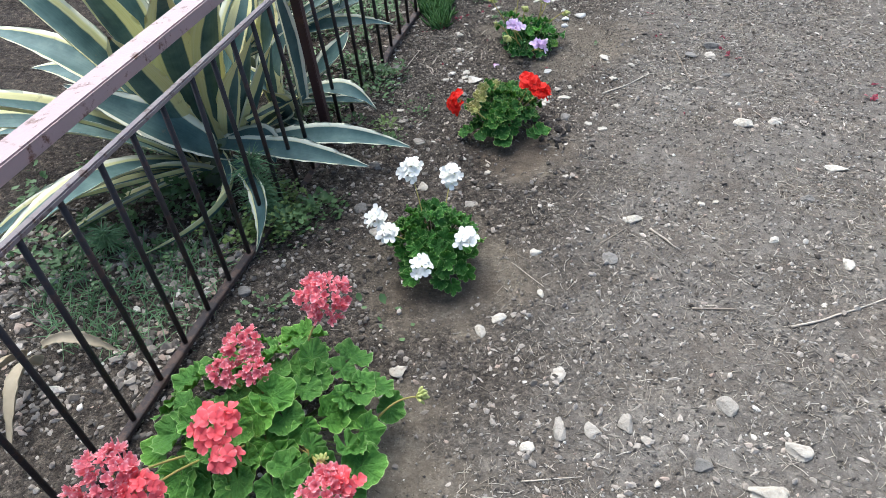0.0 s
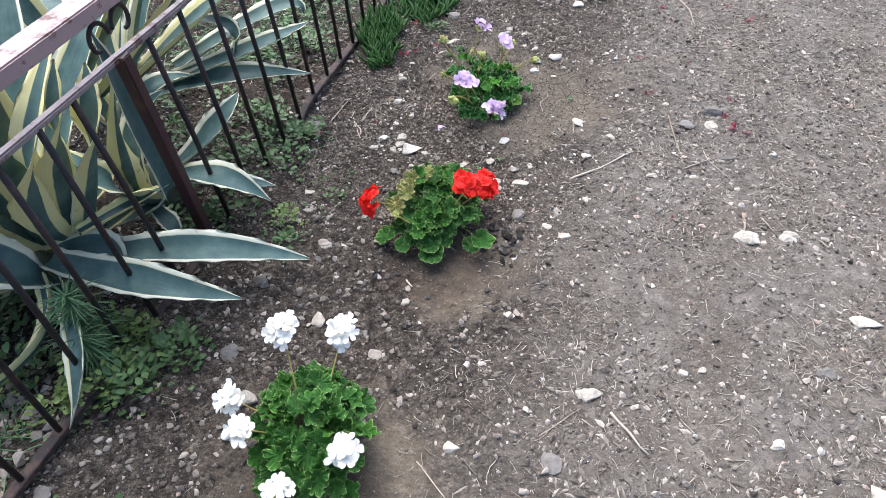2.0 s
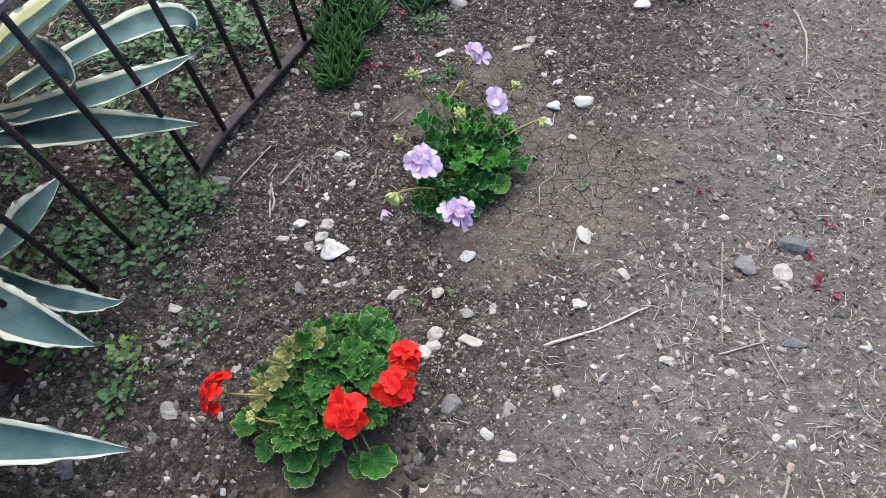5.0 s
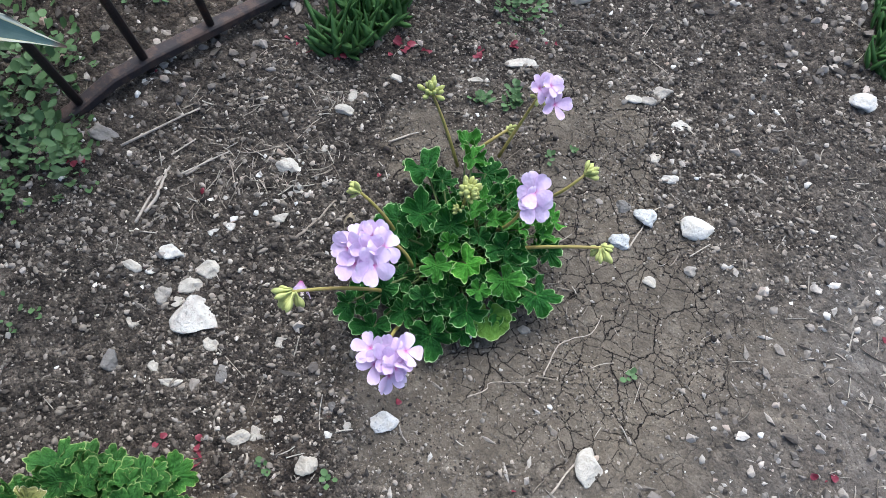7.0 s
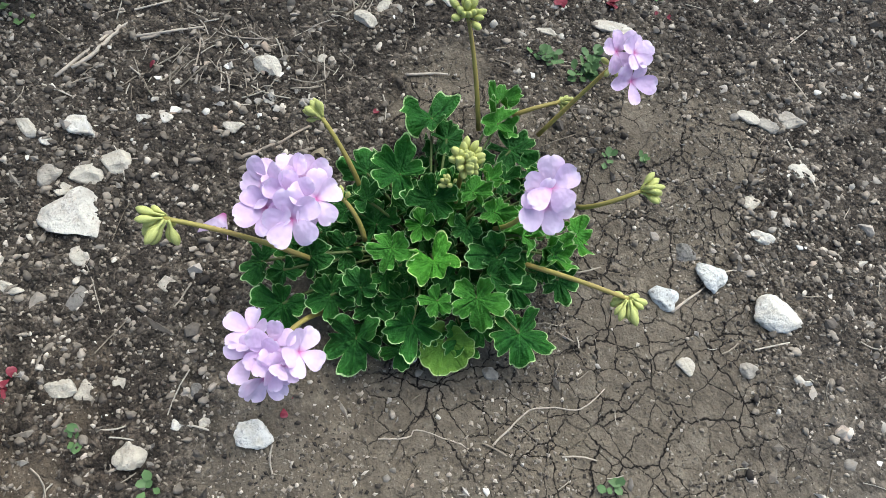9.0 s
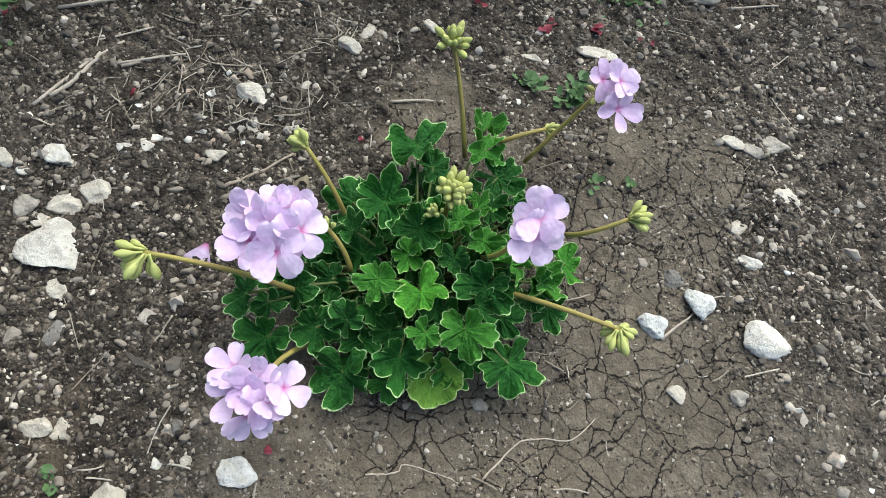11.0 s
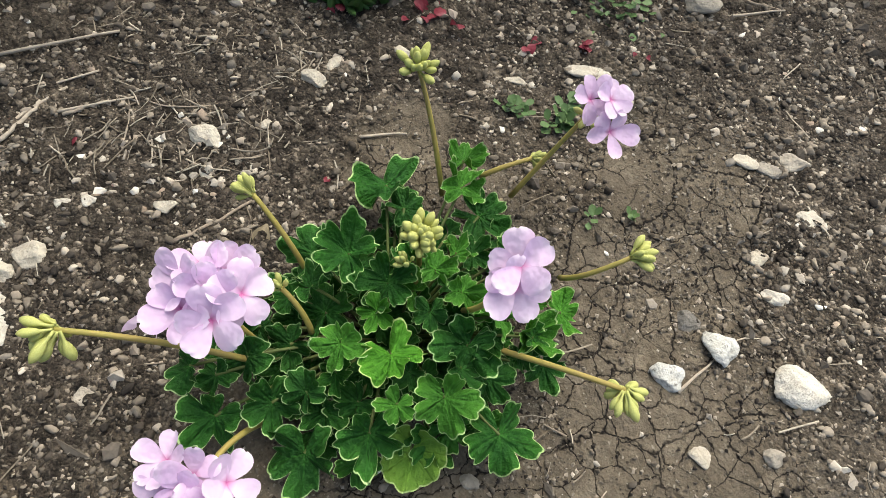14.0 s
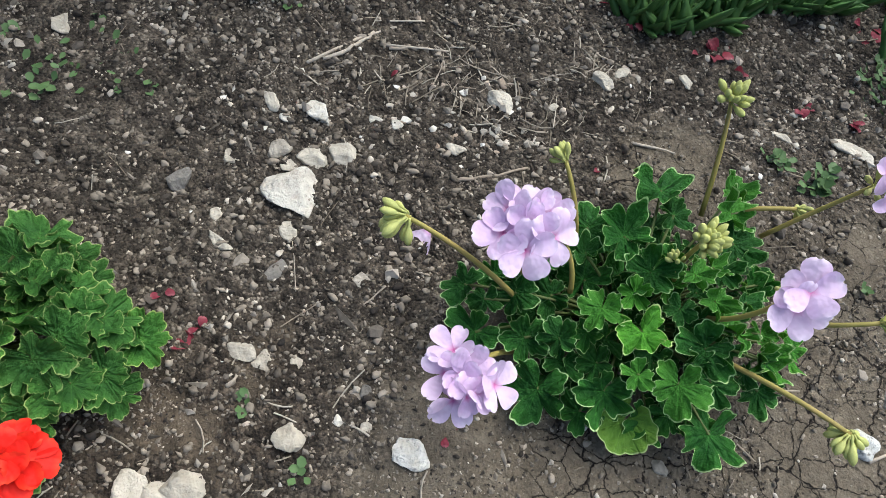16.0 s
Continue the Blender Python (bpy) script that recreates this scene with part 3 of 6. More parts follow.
near = scatter(95000, *BED, lambda x, y: 0.9 * mud_at(x, y) * step(-0.6, 0.5, value_noise(x, y, 0.06, 29)))
strew("soil_grains", M_CRUMB, near, 0.0012 + 0.0044 * rng.random(len(near)) ** 3.4, "fine grains of soil lying on the dried mud", "soil", SHARP, 0.1)
wide = scatter(48000, -1.1, 1.5, -1.9, 1.2, away(crumbly, 0.06))
strew("soil_crumbs", M_CLOD, wide, 0.0032 + 0.016 * rng.random(len(wide)) ** 3.6, "dark crumbly clods of soil along the bed", "soil", TINY, 0.1, 1.0, 1.1)
near = scatter(5400, -0.35, 0.62, -0.45, 0.95, stony)
strew("gravel", M_GRAVEL, near, 0.0022 + 0.014 * rng.random(len(near)) ** 4.0, "pale small pebbles lying in the soil", "gravel", COARSE, round=True)
wide = scatter(26000, -1.2, 1.6, -1.9, 1.4, away(stony, 0.10))
strew("gravel", M_PEBBLE, wide, 0.0035 + 0.019 * rng.random(len(wide)) ** 3.2, "pale pebbles and chips on bare ground", "gravel", COARSE)


near = scatter(420, -0.16, 0.02, 0.09, 0.28, lambda x, y: np.exp(-(((x + 0.07) / 0.05) ** 2 + ((y - 0.185) / 0.055) ** 2)))
strew("gravel", M_GRAVEL, near, 0.004 + 0.009 * rng.random(len(near)) ** 1.8, "loose tan and white stone chips among dry stalks", "gravel", COARSE, 0.15)


def littered(x, y):
    return np.clip(dry_at(x, y) + 0.10, 0, 1) * step(-0.35, 0.55, value_noise(x, y, 0.22, 24) + 0.5 * value_noise(x, y, 0.07, 25)) * (1 - 0.8 * mud_at(x, y))


chips = scatter(40000, -0.1, 1.6, -1.9, 1.4, littered)
strew("plant_litter", M_CHIP, chips, 0.004 + 0.012 * rng.random(len(chips)) ** 2.2, "short trodden bits of dry plant litter on the path", "litter", SHARP, 0.1, 1.8, 0.5)
def gritty(x, y):
    return (0.25 + 0.75 * dry_at(x, y)) * (0.35 + 0.65 * step(-0.45, 0.35, value_noise(x, y, 0.13, 28))) * (1 - 0.85 * mud_at(x, y))


grit = scatter(78000, -0.5, 1.6, -1.9, 1.4, away(gritty, 0.4))
strew("grit", M_GRIT, grit, 0.0035 + 0.0075 * rng.random(len(grit)) ** 2.5, "fine grey grit and crumbs trodden into the path", "grit", SHARP, 0.1)
heap = scatter(110, 0.25, 0.36, -0.40, -0.18, lambda x, y: np.exp(-(((x - 0.31) / 0.035) ** 2 + ((y + 0.29) / 0.07) ** 2)))
strew("soil_clods", M_CLOD_DARK, heap, 0.010 + 0.022 * rng.random(len(heap)), "dark clods of soil heaped beside the red geranium", "soil", COARSE, 0.15)
rubble = scatter(2200, -1.15, -0.36, -1.75, -0.90, lambda x, y: (x < fence_x(y) - 0.01) * step(-0.5, 0.4, value_noise(x, y, 0.15, 26)))
strew("rubble", M_PEBBLE, rubble, 0.010 + 0.028 * rng.random(len(rubble)) ** 2, "grey rubble and small stones behind the fence", "rubble", COARSE, 0.2)


def straw_piece(x, y, length, width, heading, curl, lift):
    """A thin dry stalk, three-sided, lying on the ground."""
    pts = []
    n = 3
    for k in range(n + 1):
        u = k / n - 0.5
        a = heading + curl * u
        px, py = x + math.cos(a) * u * length, y + math.sin(a) * u * length
        pts.append((px, py, gz_fast(px, py) + width * 0.6 + lift * (k / n)))
    return loft(pts, [width * 0.5] * (n + 1), 3, False)


_gx, _gy = np.arange(-1.6, 2.0, 0.01), np.arange(-2.2, 1.8, 0.01)
_gm = ground_z(*np.meshgrid(_gx, _gy))


def gz_fast(x, y):
    i, j = int(round((y + 2.2) / 0.01)), int(round((x + 1.6) / 0.01))
    return float(_gm[min(max(i, 0), _gm.shape[0] - 1), min(max(j, 0), _gm.shape[1] - 1)]) + 0.001


def build_straw(name, spots, longest, label):
    pieces = []
    for x, y in spots:
        pieces.append(straw_piece(x, y, R.uniform(0.012, longest) * R.uniform(0.5, 1), R.uniform(0.0008, 0.0020), R.uniform(0, 6.28), R.gauss(0, 0.2), R.uniform(0, 0.004)))
    me = mesh_of(name, *gather(pieces))
    me.materials.append(M_STRAW)
    tagged(new(name, me), label, "straw", kind="stuff")


spots = scatter(34000, 0.2, 1.6, -1.9, 1.3, lambda x, y: (0.12 + 0.88 * dry_at(x, y)) * (0.15 + 0.85 * step(-0.1, 0.6, value_noise(x, y, 0.17, 23))))
build_straw("straw", spots, 0.04, "dry straw and grass stalks trodden into pale dusty soil")
spots = scatter(900, -1.0, 0.5, -1.9, 1.2, lambda x, y: 0.7 * (1 - mud_at(x, y)))
build_straw("straw", spots, 0.06, "scattered dry stalks on dark soil")
spots = scatter(560, -0.28, -0.04, 0.02, 0.36, lambda x, y: step(-0.2, 0.4, value_noise(x, y, 0.07, 27)))
build_straw("straw", spots, 0.05, "matted thin dry stalks near the pale stones")


# ---- stones that stand out ----
def stone(x, y, w, h, tone, heading=0.0, speck=False):
    seed = int(abs(x * 7919 + y * 104729) * 1000) % 99991
    flat = 0.45 + 0.22 * (seed % 7) / 7
    bm = rock(seed, 4 if w > 0.022 else 3, 1.0, 0.22, 9 if tone < 0.9 else 4)
    tall = min(w, h) * flat
    fit = 1.24 if tone < 0.9 else 0.96
    bm.transform(Matrix.Diagonal((w * fit, h * fit * 0.88, tall, 1)))
    bm.transform(Matrix.Rotation(heading, 4, "Z"))
    me = baked("stone", bm, smooth=True)
    me.materials.append(M_SPECKLED if speck else M_STONES[0 if tone < 0.47 else 1 if tone < 0.63 else 2 if tone < 0.82 else 3])
    ob = new("stone", me)
    ob.location = (x, y, gz(x, y) + tall * 0.16)
    kind = "white" if tone >= 0.82 else "pale" if tone >= 0.63 else "tan" if tone >= 0.47 else "dark grey"
    size = "large" if max(w, h) > 0.05 else "small" if max(w, h) < 0.025 else "medium"
    tagged(ob, f"{size} {kind} rough stone lying half sunk in soil", "stone", "stones on the bed")


VIEW_TURN = 0.80
STONES_NEAR = [(0.0,0.006,0.048,0.054,0.80), (-0.041,0.055,0.028,0.028,0.7), (-0.044,0.026,0.031,0.025,0.6), (-0.052,-0.005,0.02,0.025,0.55), (-0.09,0.035,0.027,0.025,0.8), (-0.107,-0.009,0.027,0.017,0.65), (-0.081,0.094,0.015,0.014,0.8), (-0.071,0.113,0.013,0.019,1.0), (-0.041,0.171,0.021,0.015,0.7), (-0.094,0.225,0.028,0.025,0.75), (-0.059,0.216,0.013,0.015,0.7), (0.038,0.001,0.021,0.018,0.75), (0.044,-0.063,0.027,0.012,0.7), (0.076,-0.014,0.016,0.024,0.4), (0.017,-0.064,0.02,0.015,0.65), (0.096,0.064,0.012,0.017,0.5), (0.253,0.087,0.028,0.025,0.8), (0.162,-0.026,0.014,0.023,0.65)] + [(0.403, 0.95, 0.05, 0.04, 0.85), (0.256, -0.088, 0.030, 0.030, 0.70), (0.249, -0.13, 0.024, 0.026, 0.65), (0.229, -0.01, 0.024, 0.026, 0.7)]
STONES_FAR = [(0.151,-0.043,0.023,0.017,0.6), (-0.088,0.003,0.018,0.011,0.85), (0.353,0.576,0.056,0.041,0.95), (0.294,0.538,0.032,0.04,0.85), (0.29,0.481,0.03,0.026,0.7), (0.263,0.528,0.024,0.02,0.35), (0.282,0.609,0.029,0.017,0.95), (0.243,0.621,0.017,0.017,0.6), (0.237,0.692,0.026,0.022,0.75), (0.161,0.675,0.023,0.018,0.6), (0.174,0.689,0.025,0.021,0.55), (0.182,0.72,0.027,0.023,0.5), (0.359,0.469,0.017,0.017,0.6), (0.388,0.521,0.017,0.015,0.5), (0.289,0.295,0.015,0.013,0.45), (0.004,0.602,0.05,0.018,0.7), (-0.082,0.284,0.014,0.015,0.6), (-0.112,0.345,0.025,0.024,0.6)]
STONES_EDGE = [(-0.126,0.373,0.015,0.024,0.7), (-0.104,0.439,0.021,0.019,0.75), (-0.033,0.772,0.046,0.043,0.5), (-0.025,0.526,0.022,0.013,0.6), (0.218,0.032,0.014,0.012,0.85), (0.167,0.002,0.01,0.012,0.6), (0.228,0.056,0.01,0.011,0.6), (0.2,0.058,0.013,0.013,0.4), (0.068,0.12,0.01,0.009,0.85), (-0.047,-0.052,0.018,0.016,0.6), (-0.036,0.005,0.015,0.019,0.6), (0.457,0.227,0.037,0.059,0.9), (0.322,-0.076,0.046,0.032,0.95), (0.334,-0.204,0.038,0.05,0.45), (0.409,-0.227,0.027,0.03,0.9), (0.455,-0.249,0.037,0.032,0.75), (0.55,0.16,0.031,0.031,0.85), (0.5,-0.105,0.024,0.036,0.7)]
STONES_PATH = [(0.487,0.07,0.03,0.033,0.7), (0.261,-0.107,0.033,0.031,0.75), (-0.23,-0.221,0.034,0.032,0.75), (-0.206,-0.291,0.033,0.025,0.6), (-0.122,-0.396,0.047,0.032,0.65), (-0.126,-0.445,0.027,0.029,0.5), (-0.231,-0.542,0.046,0.05,0.5), (0.845,0.349,0.082,0.054,0.5), (0.769,0.27,0.051,0.055,0.5), (0.837,0.281,0.039,0.056,0.6), (0.875,0.139,0.054,0.035,0.4), (0.67,0.016,0.034,0.025,0.7), (0.432,-0.172,0.025,0.041,0.6), (0.898,-0.179,0.067,0.059,0.7), (0.999,0.179,0.031,0.031,0.85), (0.707,0.37,0.026,0.028,0.8), (0.995,-0.15,0.057,0.041,0.65), (0.296,-0.028,0.031,0.029,0.6)]
STONES_FRONT = [(0.338,0.001,0.02,0.032,0.65), (-0.025,-0.096,0.03,0.031,0.4), (-0.305,0.073,0.053,0.032,0.5), (-0.062,-0.619,0.037,0.056,0.9), (-0.218,-0.747,0.045,0.063,0.5), (-0.138,-0.846,0.054,0.046,0.6), (0.089,-0.689,0.031,0.043,0.55), (0.052,-0.638,0.019,0.027,0.5), (-0.124,-0.393,0.043,0.038,0.6), (0.119,-0.536,0.027,0.038,0.75), (0.358,-0.531,0.034,0.024,0.8), (0.546,-0.698,0.046,0.039,0.75), (0.769,-0.596,0.024,0.024,0.8), (1.12,-0.404,0.076,0.048,0.7), (0.73,-0.61,0.022,0.024,0.7), (0.994,-0.161,0.042,0.042,0.7), (1.012,-0.559,0.044,0.044,0.5), (0.293,-0.869,0.033,0.035,0.8)]
STONES_LAST = [(0.316,-1.011,0.025,0.041,0.75), (0.183,-1.145,0.03,0.047,0.7), (0.222,-1.1,0.041,0.04,0.75), (0.374,-1.243,0.041,0.053,0.65), (0.02,-1.294,0.044,0.042,0.7), (0.007,-1.347,0.046,0.052,0.75), (0.726,-1.277,0.045,0.058,0.6), (0.325,-1.44,0.036,0.035,0.75), (0.385,-1.386,0.042,0.064,0.6), (0.521,-1.351,0.04,0.062,0.6), (0.852,-1.361,0.057,0.061,0.65), (0.779,-1.465,0.104,0.054,0.8), (0.484,-0.859,0.042,0.057,0.5), (1.064,-0.809,0.04,0.063,0.75), (0.536,-0.699,0.045,0.033,0.7), (0.56,-1.389,0.027,0.04,0.55), (0.66,-1.426,0.049,0.043,0.35), (-0.431,-1.109,0.045,0.044,0.5), (0.453,-1.378,0.037,0.054,0.55), (0.902,-0.742,0.04,0.029,0.7)]
for x, y, w, h, tone in STONES_NEAR + STONES_FAR + STONES_EDGE[:11]:
    stone(x, y, w, h, min(1.0, tone + 0.05), VIEW_TURN + (0.25 if w > 0.05 else 0.0), speck=(0.28 < x < 0.30 and 0.45 < y < 0.55))
for x, y, w, h, tone in STONES_EDGE[11:] + STONES_PATH + STONES_FRONT + STONES_LAST:
    stone(x, y, w * 0.78, h * 0.78, min(0.8, tone * 0.93), 0.2)


# ---- sticks ----
def stick(points, radius, label):
    pts = [(x, y, gz(x, y) + radius + up) for x, y, up in points]
    fine = []
    ends = [Vector(pts[0])] + [Vector(p) for p in pts] + [Vector(pts[-1])]
    for p0, p1, p2, p3 in zip(ends, ends[1:], ends[2:], ends[3:]):
        for k in range(4):
            u = k / 4
            p = 0.5 * (2 * p1 + (p2 - p0) * u + (2 * p0 - 5 * p1 + 4 * p2 - p3) * u * u + (3 * p1 - p0 - 3 * p2 + p3) * u ** 3)
            fine.append(p + Vector((R.gauss(0, radius * 0.35), R.gauss(0, radius * 0.35), abs(R.gauss(0, radius * 0.2)))))
    fine.append(Vector(pts[-1]))
    n = len(fine)
    me = mesh_of("stick", *loft(fine, [radius * (1.1 - 0.55 * k / n) * R.uniform(0.85, 1.15) for k in range(n)], 6))
    me.materials.append(M_STICK)
    tagged(new("stick", me), label, "stick", "dry sticks on the ground")


stick([(0.892,-1.041,0.0), (1.0,-0.987,0.0), (1.155,-0.902,0.0)], 0.003, "pale dry stick lying on bare soil")
stick([(0.588,-0.731,0.0), (0.661,-0.809,0.0036)], 0.003, "pale dry stick lying on bare soil")
stick([(0.233,-0.905,0.0), (0.289,-0.955,0.0), (0.371,-1.026,0.0)], 0.0015, "thin dry twig lying on soil")
stick([(0.455,-0.81,0.0), (0.529,-0.732,0.0018)], 0.0015, "thin dry twig lying on soil")
stick([(0.676,-1.006,0.0), (0.774,-0.998,0.003)], 0.0025, "pale dry stick lying on bare soil")
stick([(0.317,-1.515,0.0), (0.434,-1.485,0.0018)], 0.0015, "thin dry twig lying on soil")
stick([(0.45,-0.035,0.0), (0.531,0.031,0.0), (0.609,0.11,0.0)], 0.003, "pale dry stick lying on bare soil")
stick([(0.717,0.31,0.0), (0.736,0.192,0.0), (0.756,0.079,0.0)], 0.002, "pale dry stick lying on bare soil")
stick([(0.752,0.065,0.0), (0.82,0.116,0.0024)], 0.002, "pale dry stick lying on bare soil")
stick([(0.808,0.171,0.0), (0.822,0.117,0.0), (0.883,0.041,0.0)], 0.0015, "thin dry twig lying on soil")
stick([(0.764,1.071,0.0), (0.8,0.999,0.0), (0.818,0.869,0.0)], 0.003, "pale dry stick lying on bare soil")
stick([(0.791,0.724,0.0), (0.893,0.741,0.0), (0.994,0.759,0.0)], 0.002, "pale dry stick lying on bare soil")
stick([(-0.273,0.08,0.0), (-0.25,0.195,0.0024)], 0.002, "pale dry stick lying on bare soil")
stick([(0.897,-0.11,0.0), (0.889,-0.173,0.0036)], 0.003, "pale dry stick lying on bare soil")
stick([(0.943,-0.103,0.0), (0.963,-0.145,0.0024)], 0.002, "pale dry stick lying on bare soil")
stick([(0.103,-0.47,0.0), (0.123,-0.491,0.003)], 0.0025, "pale dry stick lying on bare soil")
stick([(0.568,0.734,0.0), (0.661,0.706,0.0018)], 0.0015, "thin dry twig lying on soil")
stick([(0.444,0.17,0.0), (0.441,0.23,0.0018)], 0.0015, "thin dry twig lying on soil")
stick([(-0.16,0.028,0.0), (-0.193,0.085,0.0), (-0.212,0.129,0.0)], 0.002, "pale dry stick lying on bare soil")
stick([(-0.22,0.079,0.0), (-0.218,0.162,0.0018)], 0.0015, "thin dry twig lying on soil")
stick([(-0.184,0.111,0.0), (-0.168,0.182,0.0018)], 0.0015, "thin dry twig lying on soil")
stick([(-0.106,0.152,0.0), (-0.151,0.175,0.0), (-0.18,0.168,0.0), (-0.141,0.204,0.0)], 0.00125, "thin dry twig lying on soil")
stick([(0.309,0.484,0.0), (0.301,0.528,0.0)], 0.0014, "thin dry twig lying on soil")
stick([(0.300,0.545,0.0), (0.298,0.563,0.0), (0.325,0.604,0.0)], 0.0008, "thin dry twig lying on soil")
stick([(-0.043,0.808,0.0), (-0.014,0.828,0.0), (0.015,0.852,0.0)], 0.002, "pale dry stick lying on bare soil")
stick([(-0.003,0.787,0.0), (0.018,0.855,0.0018)], 0.0015, "thin dry twig lying on soil")
stick([(-0.003,0.165,0.0), (-0.003,0.198,0.0), (-0.011,0.24,0.0)], 0.002, "pale dry stick lying on bare soil")
stick([(-0.028,0.356,0.0), (-0.012,0.396,0.0018)], 0.0015, "thin dry twig lying on soil")
stick([(0.346,0.269,0.0), (0.339,0.291,0.0), (0.333,0.314,0.0), (0.341,0.337,0.0), (0.352,0.359,0.0), (0.345,0.388,0.0)], 0.0009, "thin pale root lying on cracked mud")
stick([(0.300,0.181,0.0), (0.309,0.204,0.0), (0.307,0.214,0.0), (0.326,0.237,0.0), (0.340,0.249,0.0)], 0.0008, "thin pale root lying on cracked mud")
stick([(-0.164,0.046,0.0), (-0.174,0.071,0.0), (-0.191,0.093,0.0), (-0.203,0.103,0.0)], 0.0024, "pale dry stick lying on bare soil")
stick([(-0.179,0.118,0.0), (-0.177,0.140,0.002), (-0.177,0.160,0.0)], 0.0018, "pale dry stick lying on bare soil")
stick([(-0.218,0.080,0.0), (-0.223,0.107,0.0)], 0.0016, "pale dry stick lying on bare soil")
stick([(-0.116,0.153,0.0), (-0.136,0.165,0.002), (-0.157,0.174,0.002), (-0.178,0.177,0.0)], 0.0010, "thin dry twig lying on soil")
stick([(-0.176,0.181,0.0), (-0.144,0.207,0.003), (-0.127,0.244,0.0)], 0.0010, "thin dry twig lying on soil")
stick([(-0.136,0.169,0.0), (-0.118,0.187,0.002), (-0.115,0.205,0.0)], 0.0009, "thin dry twig lying on soil")
stick([(-0.119,0.233,0.0), (-0.116,0.268,0.0)], 0.0011, "thin dry twig lying on soil")
stick([(-0.132,0.275,0.0), (-0.114,0.314,0.0)], 0.0010, "thin dry twig lying on soil")
stick([(0.304,0.663,0.0), (0.291,0.682,0.0), (0.284,0.687,0.0)], 0.0009, "thin dry twig lying on soil")
stick([(0.011,0.484,0.0), (0.022,0.518,0.0), (0.038,0.544,0.0)], 0.00125, "thin dry twig lying on soil")


# ---- fence ----
def slump(y):
    """How far the fence has slumped along its line, top against foot."""
    return -0.055 * min(1.0, max(0.0, (y + 0.95) / 0.4))


def build_fence():
    f = thing("iron_fence", fence_x(-0.3), -0.3, gz(fence_x(-0.3), -0.3), "low rusty wrought iron fence with faded brown top rail", "fence")
    y0, y1 = -2.15, 1.45

    def run(lo, hi, bev):
        bm = box((lo[0], 0, lo[1]), (hi[0], y1 - y0, hi[1]), bev)
        m = Matrix.Translation((fence_x(y0), y0, 0)) @ Matrix.Rotation(-math.atan(0.0855), 4, "Z")
        return baked("rail", bm, m)

    part("top_rail", run((-0.027, 0.642), (0.025, 0.672), 0.003), M_RAIL, f, "faded pinkish brown square top rail with rust")
    part("middle_rail", run((-0.009, 0.540), (0.009, 0.553), 0.003), M_RAIL_DARK, f, "flat brown middle rail")
    rows = [y0 + (y1 - y0) * k / 60 for k in range(61)]
    pts = [(fence_x(y), y, 0.022 - 0.030 * float(step(-0.85, -0.70, y) * (1 - step(0.02, 0.16, y))) + 0.003 * math.sin(y * 9)) for y in rows]
    ring = [(-0.011, -0.006), (0.011, -0.006), (0.011, 0.006), (0.008, 0.008), (-0.008, 0.008), (-0.011, 0.006)]
    vs = [(x + a, y, z + b) for x, y, z in pts for a, b in ring]
    fs = [(k * 6 + q, k * 6 + (q + 1) % 6, k * 6 + 6 + (q + 1) % 6, k * 6 + 6 + q) for k in range(60) for q in range(6)] + [tuple(range(6))[::-1], tuple(range(360, 366))]
    part("bottom_rail", mesh_of("bottom_rail", vs, fs, False), M_RUST, f, "rusty flat bottom rail, partly sunk in soil")
    feet = [-2.14 + 0.104 * k for k in range(16)] + [-0.35 + 0.107 * k for k in range(17)]
    for y in feet:
        x, sag = fence_x(y), slump(y)
        lean = R.gauss(0, 0.002)
        v, q = loft([(x, y, 0.0), (x, y + sag * 0.5, 0.28), (x + lean, y + sag + lean, 0.545)], [0.0062] * 3, 8)
        part("bar", mesh_of("bar", v, q), M_IRON, f)
    for py in (-0.438, -1.95, 1.36):
        x, sag = fence_x(py), slump(py)
        bm = box((x - 0.013, py - 0.013, -0.05), (x + 0.013, py + 0.013, 0.55), 0.002)
        for v in bm.verts:
            v.co.y += sag * max(0.0, v.co.z) / 0.55
        part("post", baked("post", bm), M_POST, f, "square brown iron post")
        py += sag
        for side in (-1, 1):
            pts = []
            for s in range(26):
                a = s / 25 * 4.6
                r = 0.034 - 0.0045 * a
                pts.append((x, py + side * (0.040 - r * math.cos(a)), 0.598 + r * math.sin(a) * 1.15))
            part("scroll", mesh_of("scroll", *loft(pts, [0.0045] * 26, 6)), M_IRON, f, "curled dark iron scroll")


M_RAIL_DARK = iron_material("worn_brown_paint", (0.25, 0.20, 0.192), (0.12, 0.06, 0.045), 0.08, 0.55)
M_RUST = iron_material("rusty_iron", (0.034, 0.026, 0.024), (0.10, 0.062, 0.045), 0.16, 0.8)
M_POST = iron_material("red_brown_paint", (0.048, 0.020, 0.019), (0.09, 0.036, 0.026), 0.08, 0.55)
build_fence()


